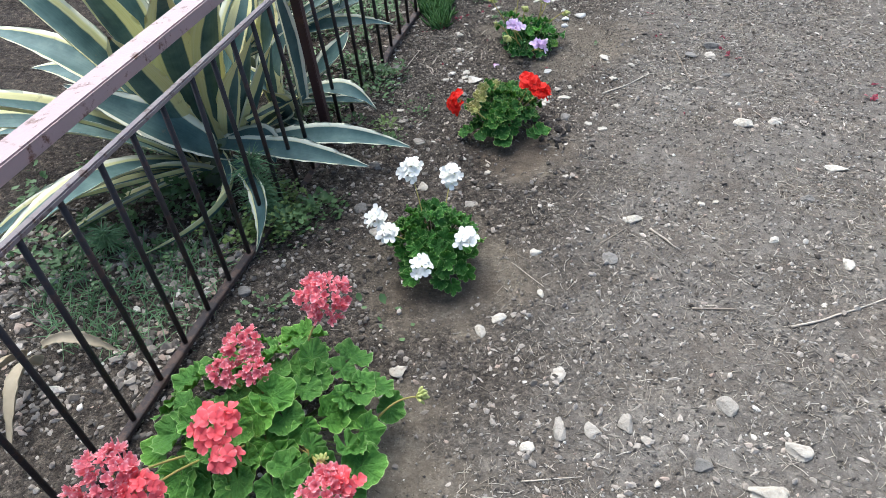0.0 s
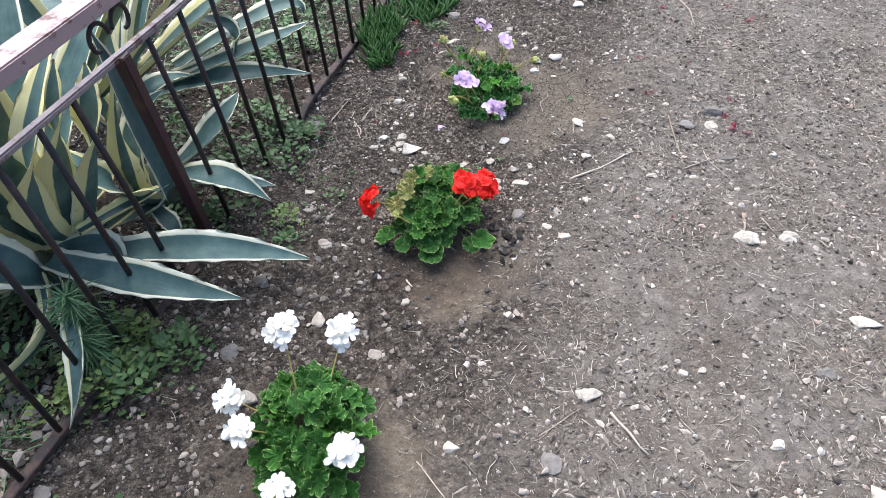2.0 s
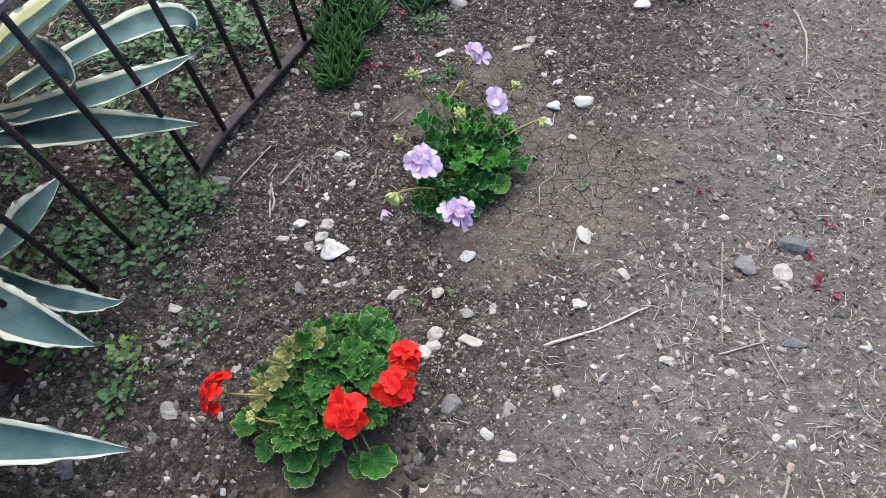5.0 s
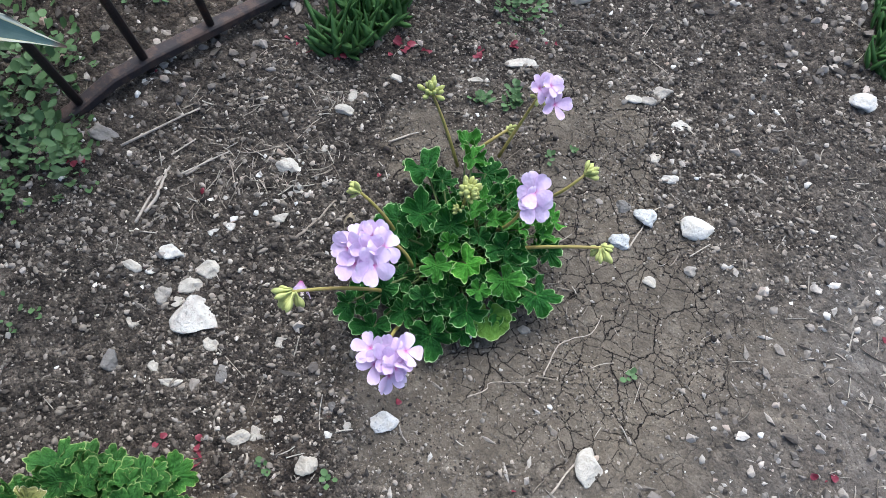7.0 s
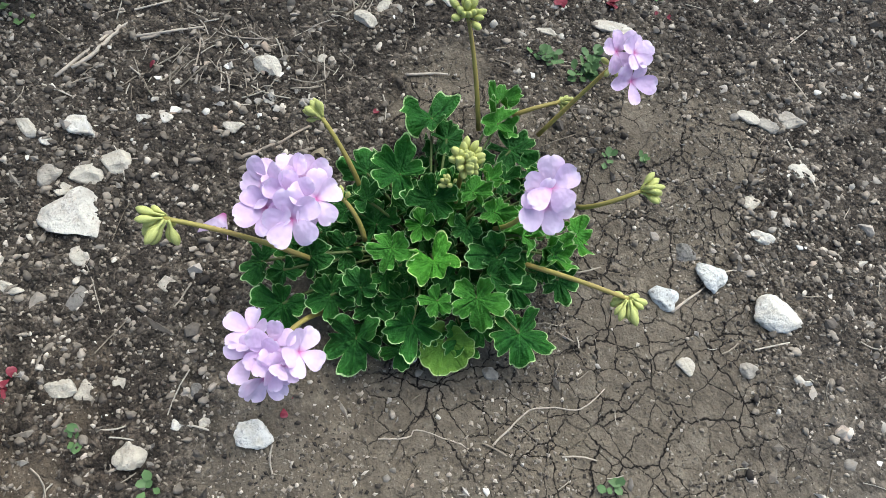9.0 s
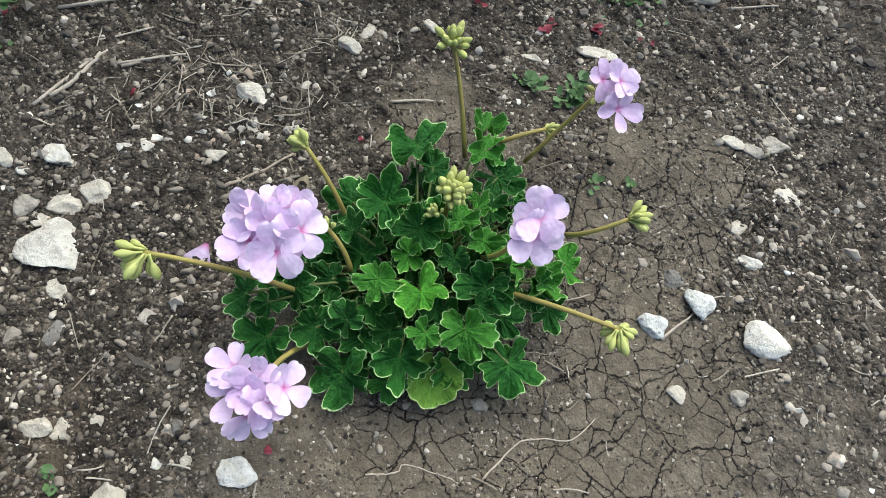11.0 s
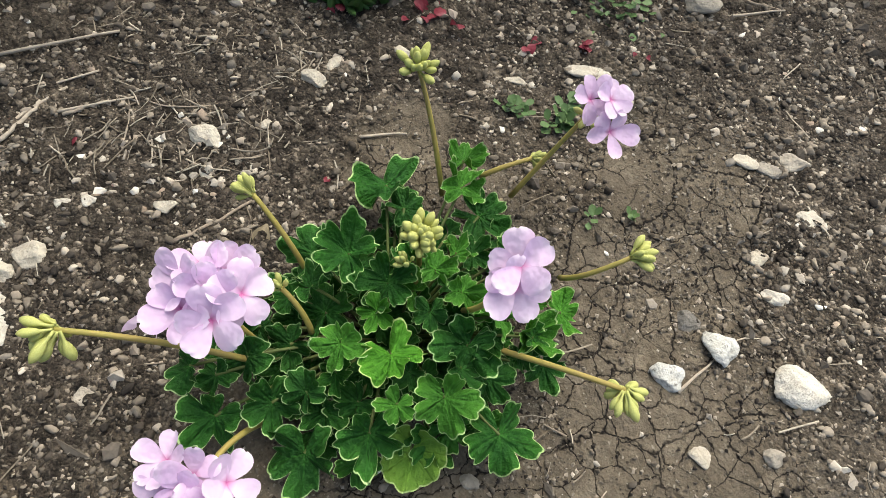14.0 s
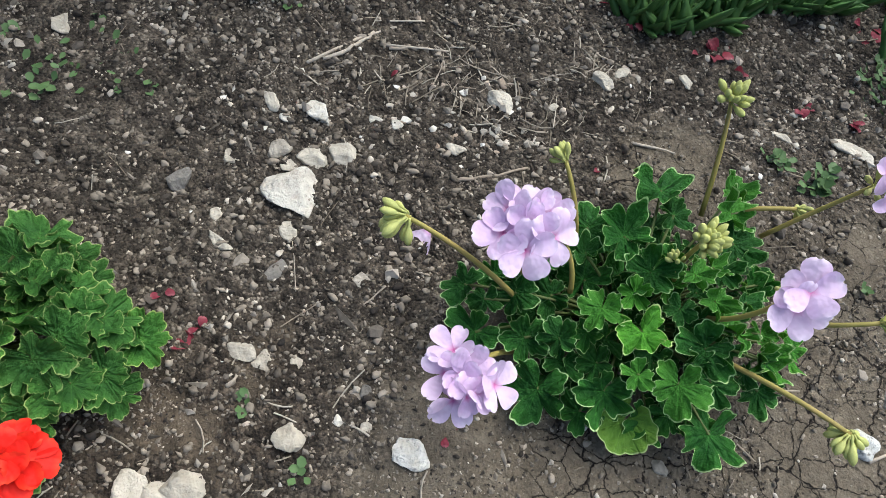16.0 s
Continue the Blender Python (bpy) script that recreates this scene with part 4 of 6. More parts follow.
# ---- agaves behind the fence ----
def agave_leaf(a, b, c, width, roll=0.0, band=0.8):
    """A thick channelled strap through base a, middle b and tip c."""
    a, b, c = Vector(a), Vector(b), Vector(c)
    ctrl = b * 2 - (a + c) * 0.5
    n, m = 18, 8
    vs, across, along = [], [], []
    prev = None
    for k in range(n + 1):
        u = k / n
        p = a * (1 - u) ** 2 + ctrl * 2 * u * (1 - u) + c * u * u
        t = ((ctrl - a) * (1 - u) + (c - ctrl) * u).normalized()
        side = t.cross(Vector((0, 0, 1)))
        if side.length < 0.15:
            side = prev or Vector((0, 1, 0))
        side = (side - t * side.dot(t)).normalized()
        if prev and side.dot(prev) < 0:
            side = -side
        prev = side
        side = Matrix.Rotation(roll, 3, t) @ side
        up = side.cross(t)
        w = width * 0.5 * (0.62 + 0.75 * u) if u < 0.5 else width * 0.5 * max(0.0, 1 - ((u - 0.5) / 0.5) ** 1.7)
        w = max(w, 0.0015)
        thick = 0.010 * (1 - u) + 0.002
        tooth = 0.003 * math.sin(k * 2.4) if u < 0.93 else 0
        for q in range(m + 1):
            s = 2 * q / m - 1
            edge = w + (tooth if abs(s) == 1 else 0)
            vs.append(p + side * s * edge + up * (s * s * w * 0.42))
            across.append(s)
            along.append(u)
        for q in range(m + 1):
            s = 2 * q / m - 1
            vs.append(p + side * s * w * 0.985 + up * (s * s * w * 0.42 - thick * (1 - s * s * 0.85)))
            across.append(s)
            along.append(u)
    fs, row = [], 2 * (m + 1)
    for k in range(n):
        for q in range(m):
            i = k * row + q
            fs.append((i, i + 1, i + row + 1, i + row))
            j = i + m + 1
            fs.append((j, j + row, j + row + 1, j + 1))
        i = k * row
        fs.append((i, i + row, i + row + m + 1, i + m + 1))
        fs.append((i + m, i + 2 * m + 1, i + row + 2 * m + 1, i + row + m))
    me = mesh_of("leaf", vs, fs)
    me.attributes.new("across", "FLOAT", "POINT").data.foreach_set("value", across)
    me.attributes.new("band", "FLOAT", "POINT").data.foreach_set("value", [band] * len(vs))
    me.attributes.new("along", "FLOAT", "POINT").data.foreach_set("value", along)
    return me


def build_agave(x, y, low, tall, upright, label):
    g = thing("agave", x, y, gz(x, y), label, "agave", "agaves behind the fence")
    v, q = loft([(x, y, -0.02), (x, y, 0.06), (x, y, 0.12)], [0.06, 0.05, 0.01], 12)
    part("stem", mesh_of("stem", v, q), M_AGAVE_CORE, g, "pale thick base")
    for a, b, c, w, roll, *band in low:
        part("leaf", agave_leaf(a, b, c, w, roll, band[0] if band else R.uniform(0.69, 0.73)), M_AGAVE, g)
    for a, b, c, w, band in tall:
        part("leaf", agave_leaf(a, b, c, w, 0.0, band), M_AGAVE, g)
    for turn, tilt, length, w, droop in upright:
        out = Vector((math.cos(radians(turn)), math.sin(radians(turn)), 0))
        up = Vector((0, 0, 1))
        a = Vector((x, y, 0.06)) + out * 0.045
        b = a + (out * math.cos(radians(tilt)) + up * math.sin(radians(tilt))) * length * 0.52
        c = a + (out * math.cos(radians(tilt - droop)) + up * math.sin(radians(tilt - droop))) * length
        part("leaf", agave_leaf(a, b, c, w, 0.0, R.uniform(0.56, 0.74)), M_AGAVE, g)


M_AGAVE_CORE = stem_material("agave_base", (0.12, 0.14, 0.08), (0.08, 0.10, 0.06))
build_agave(-0.7, -0.65, [
    ((-0.62, -0.64, 0.1), (-0.36, -0.575, 0.12), (-0.122, -0.477, 0.03), 0.085, 0.25),
    ((-0.63, -0.68, 0.14), (-0.417, -0.705, 0.15), (-0.2, -0.662, 0.085), 0.085, 0.2),
    ((-0.60, -0.72, 0.12), (-0.447, -0.88, 0.12), (-0.441, -0.99, 0.02), 0.052, 0.5, 0.66),
    ((-0.62, -0.73, 0.14), (-0.572, -0.885, 0.085), (-0.753, -1.041, 0.02), 0.060, 0.75, 0.52),
    ((-0.622, -0.701, 0.1), (-0.716, -0.773, 0.24), (-1.018, -0.752, 0.36), 0.13, -0.3, 0.72),
    ((-0.70, -0.7, 0.08), (-0.84, -0.86, 0.12), (-1.085, -0.933, 0.07), 0.075, 0.3, 0.5),
    ((-0.72, -0.70, 0.06), (-0.87, -0.87, 0.06), (-1.02, -1.03, 0.02), 0.07, 0.3, 0.58),
    ((-0.639, -0.657, 0.13), (-0.542, -0.628, 0.14), (-0.498, -0.661, 0.07), 0.085, 0.1),
], [
    ((-0.701, -0.615, 0.12), (-0.667, -0.719, 0.42), (-0.513, -0.898, 0.707), 0.12, 0.5),
    ((-0.678, -0.596, 0.12), (-0.603, -0.653, 0.42), (-0.493, -0.690, 0.644), 0.12, 0.48),
    ((-0.647, -0.576, 0.12), (-0.512, -0.635, 0.4), (-0.487, -0.563, 0.575), 0.11, 0.46),
    ((-0.62, -0.577, 0.12), (-0.484, -0.581, 0.38), (-0.479, -0.506, 0.535), 0.10, 0.55),
    ((-0.724, -0.64, 0.11), (-0.719, -0.791, 0.36), (-0.655, -0.941, 0.6), 0.12, 0.5),
    ((-0.758, -0.628, 0.11), (-0.802, -0.701, 0.45), (-0.782, -0.828, 0.7), 0.12, 0.52),
    ((-0.662, -0.584, 0.11), (-0.501, -0.728, 0.42), (-0.480, -0.524, 0.628), 0.085, 0.42),
], [
    (185, 16, 0.72, 0.1, 12),
    (235, 20, 0.66, 0.08, 16),
    (160, 20, 0.8, 0.12, 12),
    (255, 30, 0.7, 0.11, 16),
    (170, 38, 0.8, 0.13, 14),
    (205, 30, 0.8, 0.12, 12),
    (140, 48, 0.8, 0.13, 10),
    (110, 56, 0.75, 0.12, 8),
    (190, 62, 0.85, 0.13, 5),
    (160, 74, 0.85, 0.12, 3),
    (75, 60, 0.7, 0.11, 12),
    (225, 45, 0.8, 0.12, 10),
], "large blue-green agave with cream-edged leaves behind the fence")
build_agave(-0.6, -0.32, [
    ((-0.56, -0.32, 0.08), (-0.378, -0.375, 0.16), (-0.262, -0.355, 0.08), 0.08, 0.1),
    ((-0.55, -0.3, 0.06), (-0.366, -0.303, 0.08), (-0.3, -0.253, 0.04), 0.05, 0),
    ((-0.57, -0.3, 0.08), (-0.45, -0.25, 0.18), (-0.397, -0.152, 0.25), 0.095, 0),
    ((-0.701, -0.274, 0.12), (-0.618, -0.208, 0.26), (-0.562, -0.062, 0.22), 0.065, 0.2),
    ((-0.558, -0.385, 0.06), (-0.56, -0.453, 0.08), (-0.651, -0.516, 0.06), 0.06, 0.2),
    ((-0.575, -0.399, 0.05), (-0.501, -0.449, 0.06), (-0.474, -0.463, 0.02), 0.05, 0),
], [
    ((-0.476, -0.437, 0.150), (-0.474, -0.446, 0.34), (-0.487, -0.452, 0.57), 0.090, 0.72),
    ((-0.560, -0.640, 0.200), (-0.510, -0.535, 0.19), (-0.474, -0.425, 0.165), 0.050, 0.42),
    ((-0.747, -0.326, 0.1), (-0.617, -0.47, 0.2), (-0.642, -0.516, 0.12), 0.09, 0.5),
    ((-0.57, -0.4, 0.1), (-0.57, -0.499, 0.12), (-0.643, -0.59, 0.08), 0.075, 0.35),
    ((-0.572, -0.411, 0.12), (-0.56, -0.43, 0.26), (-0.509, -0.411, 0.46), 0.07, 0.4),
    ((-0.571, -0.409, 0.1), (-0.579, -0.348, 0.24), (-0.535, -0.242, 0.3), 0.075, 0.7),
    ((-0.557, -0.403, 0.08), (-0.532, -0.521, 0.22), (-0.626, -0.516, 0.32), 0.1, 0.6),
], [
], "small variegated agave with curled leaves beside the post")
build_agave(-0.84, -0.08, [
    ((-0.78, -0.12, 0.14), (-0.511, -0.063, 0.22), (-0.304, 0.094, 0.16), 0.085, 0.2),
    ((-0.77, -0.1, 0.16), (-0.45, -0.01, 0.27), (-0.31, 0.15, 0.29), 0.07, 0.1),
    ((-0.664, -0.004, 0.2), (-0.43, 0.172, 0.3), (-0.351, 0.21, 0.28), 0.07, 0.2),
    ((-0.654, 0.066, 0.3), (-0.478, 0.009, 0.34), (-0.474, -0.006, 0.26), 0.04, 0.3),
], [
    ((-0.82, -0.082, 0.14), (-0.583, -0.005, 0.33), (-0.425, 0.148, 0.442), 0.11, 0.58),
    ((-0.8, -0.158, 0.2), (-0.551, -0.187, 0.42), (-0.448, -0.159, 0.556), 0.1, 0.5),
    ((-0.824, -0.17, 0.25), (-0.627, -0.22, 0.45), (-0.481, -0.243, 0.6), 0.09, 0.6),
], [
    (170, 50, 0.7, 0.11, 10),
    (220, 54, 0.7, 0.11, 8),
    (120, 54, 0.7, 0.11, 8),
    (70, 60, 0.7, 0.11, 8),
    (180, 70, 0.75, 0.11, 4),
    (100, 36, 0.7, 0.1, 14),
    (140, 28, 0.7, 0.1, 12),
    (30, 72, 0.6, 0.1, 8),
], "variegated agave with wide yellow-edged leaves behind the fence")


# ---- geraniums ----
def leaf_mesh(seed, lobes, depth, teeth, cup, wave=0.06, bite=0.115, blunt=2.3):
    """A lobed, scalloped blade with its stalk joint at the origin and its tip along y, one wide."""
    r = random.Random(seed)
    rings = (0.2, 0.45, 0.7, 0.87, 0.955, 1.0)
    per = 18 if lobes < 6 else 12
    na, nr = per * lobes + 1, len(rings)
    gap = r.uniform(0.08, 0.2)
    vs, rim, vein = [(0, 0, 0)], [0.0], [0.0]
    ph, ph2 = r.uniform(0, 6), r.uniform(0, 6)
    cup *= r.uniform(0.2, 1.5)
    fold = r.uniform(-0.12, 0.16)
    jag = [r.uniform(-0.12, 0.12) for _ in range(lobes)]
    lobe_len = [r.uniform(0.88, 1.1) * (0.84 if k in (0, lobes - 1) else 1.0) for k in range(lobes)]
    for u in rings:
        for k in range(na):
            f = k / (na - 1)
            th = (-math.pi + gap) + f * (2 * math.pi - 2 * gap)
            s = (f * lobes) % 1.0 if k < na - 1 else 1.0
            which = min(int(f * lobes), lobes - 1)
            side = abs(2 * s - 1)
            ln = lobe_len[which]
            if side > 0.6:
                other = lobe_len[min(max(which + (1 if s > 0.5 else -1), 0), lobes - 1)]
                ln += (0.5 * (ln + other) - ln) * (side - 0.6) / 0.4
            shape = 1 - depth * side ** blunt
            out = 0.5 * shape * ln * (1 - 0.6 * bite + bite * abs(math.sin(math.pi * (teeth * s + jag[which]))))
            out *= 1 - (1 - u) * 0.3 * (1 - shape)
            x, y = out * u * math.sin(th), out * u * math.cos(th)
            z = cup * 0.5 * u * u + wave * u ** 2.5 * math.sin(th * (lobes // 2 + 1) + ph2) + 0.5 * wave * u ** 3 * math.sin(th * lobes * 1.7 + ph) - 0.06 * side ** 2 * u + fold * abs(x)
            vs.append((x, y, z))
            rim.append(u)
            vein.append(abs(s - 0.5) * 2 * u)
    fs = [(0, 2 + k, 1 + k) for k in range(na - 1)]
    for q in range(nr - 1):
        for k in range(na - 1):
            i = 1 + q * na + k
            fs.append((i, i + 1, i + na + 1, i + na))
    me = mesh_of("leaf", vs, fs)
    me.attributes.new("rim", "FLOAT", "POINT").data.foreach_set("value", rim)
    me.attributes.new("vein", "FLOAT", "POINT").data.foreach_set("value", vein)
    return me


def petal_grid(turn, length, width, rise, curl, r, notch=0.05, fine=True):
    """Vertices of one petal that stands out from the origin."""
    nu, nv = (9, 6) if fine else (6, 4)
    vs, rim = [], []
    ca, sa = math.cos(turn), math.sin(turn)
    wob, twist, hollow = r.uniform(0, 6), r.gauss(0, 0.12), r.uniform(-0.06, 0.22)
    for i in range(nu + 1):
        u = 1 - (1 - i / nu) ** 1.45
        w = width * (0.12 + 0.88 * math.sin(min(u, 0.68) / 0.68 * math.pi / 2) ** 1.2) * (1 if u < 0.68 else math.sqrt(max(0.0, 1 - ((u - 0.68) / 0.325) ** 2.2)))
        for j in range(nv + 1):
            s = 2 * j / nv - 1
            rr = length * (u - notch * (1 - s * s) * u ** 6)
            x, y = rr, s * w * 0.5
            z = rise * u - curl * u * u + 0.04 * length * math.sin(2.4 * s + wob) * u + hollow * w * s * s + twist * s * w * u
            vs.append((ca * x - sa * y, sa * x + ca * y, z))
            rim.append(u)
    fs = [(i * (nv + 1) + j, (i + 1) * (nv + 1) + j, (i + 1) * (nv + 1) + j + 1, i * (nv + 1) + j + 1) for i in range(nu) for j in range(nv)]
    return vs, fs, rim


def floret_mesh(seed, petals=5, layers=1, spread=1.0, ruffle=0.0, wide=0.50, fine=False):
    """One flower facing along z, about one across."""
    r = random.Random(seed)
    V, F, K = [], [], []
    for lay in range(layers):
        for k in range(petals):
            a = 2 * math.pi * (k + 0.5 * lay) / petals + r.gauss(0, 0.12)
            ln = 0.5 * r.uniform(0.9, 1.08) * (1 - 0.22 * lay)
            rise = 0.10 + 0.20 * lay + r.uniform(-0.08, 0.14) + ruffle * r.uniform(-0.1, 0.3)
            vs, fs, rim = petal_grid(a, ln * spread, wide * r.uniform(0.85, 1.12) * (1 - 0.2 * lay), rise, 0.12 * r.uniform(0, 1.2) + ruffle * r.uniform(-0.25, 0.25), r, fine=fine)
            n = len(V)
            V += vs
            F += [tuple(i + n for i in f) for f in fs]
            K += rim
    me = mesh_of("floret", V, F)
    me.attributes.new("rim", "FLOAT", "POINT").data.foreach_set("value", K)
    return me


def bud_mesh():
    pts = [(0.05 * math.sin(h * 2.2), 0, h) for h in (0, 0.2, 0.38, 0.52, 0.74, 0.94, 1.08, 1.18)]
    return mesh_of("bud", *loft(pts, [0.045, 0.05, 0.06, 0.125, 0.175, 0.165, 0.11, 0.03], 8))


BUD = bud_mesh()
LEAVES_CUT = [leaf_mesh(k, 5, 0.44, 3, 0.32, 0.16, 0.14, 3.0) for k in range(16)]
LEAVES_CURL = [leaf_mesh(60 + k, 5, 0.42, 4, 0.42, 0.20, 0.15, 2.6) for k in range(8)]
LEAVES_ROUND = [leaf_mesh(20 + k, 7, 0.06, 2, 0.34, 0.07, 0.04) for k in range(8)]
LEAVES_FRILL = [leaf_mesh(40 + k, 7, 0.26, 3, 0.36, 0.10) for k in range(8)]


PAINTED = {}


def add_leaf(plant, root, p, up, ahead, size, shapes, material, yellow=False):
    if yellow:
        material = M_LEAF_TAN if material == M_LEAF_C else M_LEAF_OLD
    k = R.randrange(len(shapes))
    key = (shapes[k].name, material.name)
    if key not in PAINTED:
        PAINTED[key] = shapes[k].copy()
    p = Vector(p)
    ob = part("leaf", PAINTED[key], material, plant, "yellowing old leaf" if yellow else "", turn_to(p, up, ahead, size))
    joint = p
    path = bend(root, joint, (0, 0, 0.35 * (joint - Vector(root)).length * 0.3), 5)
    part("petiole", mesh_of("petiole", *loft(path, [0.0013] * 6, 5, False)), M_PETIOLE, ob)
    return ob


def flower_stem(plant, root, top, radius, label=""):
    a, b = Vector(root), Vector(top)
    flat = Vector((b.x - a.x, b.y - a.y, 0))
    path = bend(a, b, Vector((R.gauss(0, 0.03), R.gauss(0, 0.03), 0.10)) * flat.length + Vector((R.gauss(0, 0.004), R.gauss(0, 0.004), 0)), 8)
    return part("flower_stem", mesh_of("flower_stem", *loft(path, [radius * (1.1 - 0.3 * k / 8) for k in range(9)], 7)), M_STEM, plant, label), path


def flower_head(plant, root, centre, facing, radius, size, count, shapes, material, radius_stem=0.002, dome=1.0, label=""):
    """A dome of florets, each a piece on the stem, facing outwards."""
    f = Vector(facing).normalized()
    c = Vector(centre)
    stem, _ = flower_stem(plant, root, c - f * radius * 0.8, radius_stem, label)
    side = f.orthogonal().normalized()
    other = f.cross(side)
    for k in range(count):
        h = 1 - (k + 0.5) / count * dome
        a = k * 2.39996 + R.uniform(-0.3, 0.3)
        s = math.sqrt(max(0, 1 - h * h))
        d = (f * h + side * s * math.cos(a) + other * s * math.sin(a)).normalized()
        p = c - f * radius * 0.55 + d * radius * R.uniform(0.75, 1.1)
        face = (d * 0.55 + f * 0.65 + Vector((R.gauss(0, 0.32), R.gauss(0, 0.32), 0.1))).normalized()
        part("floret", shapes[R.randrange(len(shapes))], material, stem, "", turn_to(p, face, face.orthogonal(), size * R.uniform(0.85, 1.08)))
    for k in range(5):
        d = (side * math.cos(k * 1.26) + other * math.sin(k * 1.26)) * 0.5 + f * 0.4
        part("sepal", BUD, M_BUD, stem, "", turn_to(c - f * radius * 0.8, d, side + other * 0.3, 0.013))
    return stem


def bud_cluster(plant, root, top, facing, count, size, radius_stem=0.0023, label="green flower stem with closed buds", plump=1.1):
    stem, path = flower_stem(plant, root, top, radius_stem, label)
    f = Vector(facing).normalized()
    side = f.orthogonal().normalized()
    other = f.cross(side)
    count = int(count * 2.4)
    for k in range(count):
        a = k * 2.39996
        s = 0.15 + 0.85 * (k / count)
        out = side * math.cos(a) + other * math.sin(a)
        d = (f * (1.05 - 0.6 * s) + out * s * 0.6 + Vector((R.gauss(0, 0.12), R.gauss(0, 0.12), R.gauss(0, 0.12)))).normalized()
        p = Vector(top) + f * size * (0.05 - 0.2 * s) + out * size * 0.15 * s
        part("bud", BUD, M_BUD if k % 7 else M_BUD_PALE, stem, "", turn_to(p, d, side + other * 0.37, size * R.uniform(0.72, 1.12)) @ Matrix.Diagonal((plump, plump, 1, 1)))
    return stem


M_LEAF_OLD = geranium_leaf_material("geranium_leaf_old", (0.092, 0.205, 0.028), (0.16, 0.30, 0.050), (0.40, 0.52, 0.23))
M_LEAF_TAN = geranium_leaf_material("geranium_leaf_tan", (0.17, 0.185, 0.05), (0.33, 0.31, 0.12), (0.60, 0.54, 0.33))
M_BUD_PALE = stem_material("opening_bud", (0.6, 0.5, 0.62), (0.55, 0.6, 0.4))


def bush(plant, cx, cy, rx, ry, height, count, size, shapes, material, heading=0.0, low=0.02, lift=0.9, loose=0.22):
    """Leaves over a dome, outer ones tilted outwards."""
    z0 = gz(cx, cy)
    root = (cx, cy, z0)
    c, s = math.cos(heading), math.sin(heading)
    for k in range(count):
        u = math.sqrt((k + 0.5) / count)
        a = k * 2.39996 + R.uniform(-0.25, 0.25)
        lx, ly = u * rx * math.cos(a), u * ry * math.sin(a)
        x, y = cx + c * lx - s * ly, cy + s * lx + c * ly
        dome = math.sqrt(max(0.0, 1 - 0.92 * u * u))
        z = z0 + low + (height - low) * dome * R.uniform(0.78, 1.06)
        out = Vector((x - cx, y - cy, 0))
        out = out.normalized() if out.length > 1e-4 else Vector((1, 0, 0))
        up = Vector((0, 0, 1)) * lift + out * (0.15 + 0.85 * u) * 0.75 + Vector((R.gauss(0, loose), R.gauss(0, loose), 0))
        ahead = out + Vector((R.gauss(0, 0.5), R.gauss(0, 0.5), -0.2))
        add_leaf(plant, root, (x, y, z), up, ahead, size * R.uniform(0.72, 1.15), shapes, material)
    return root


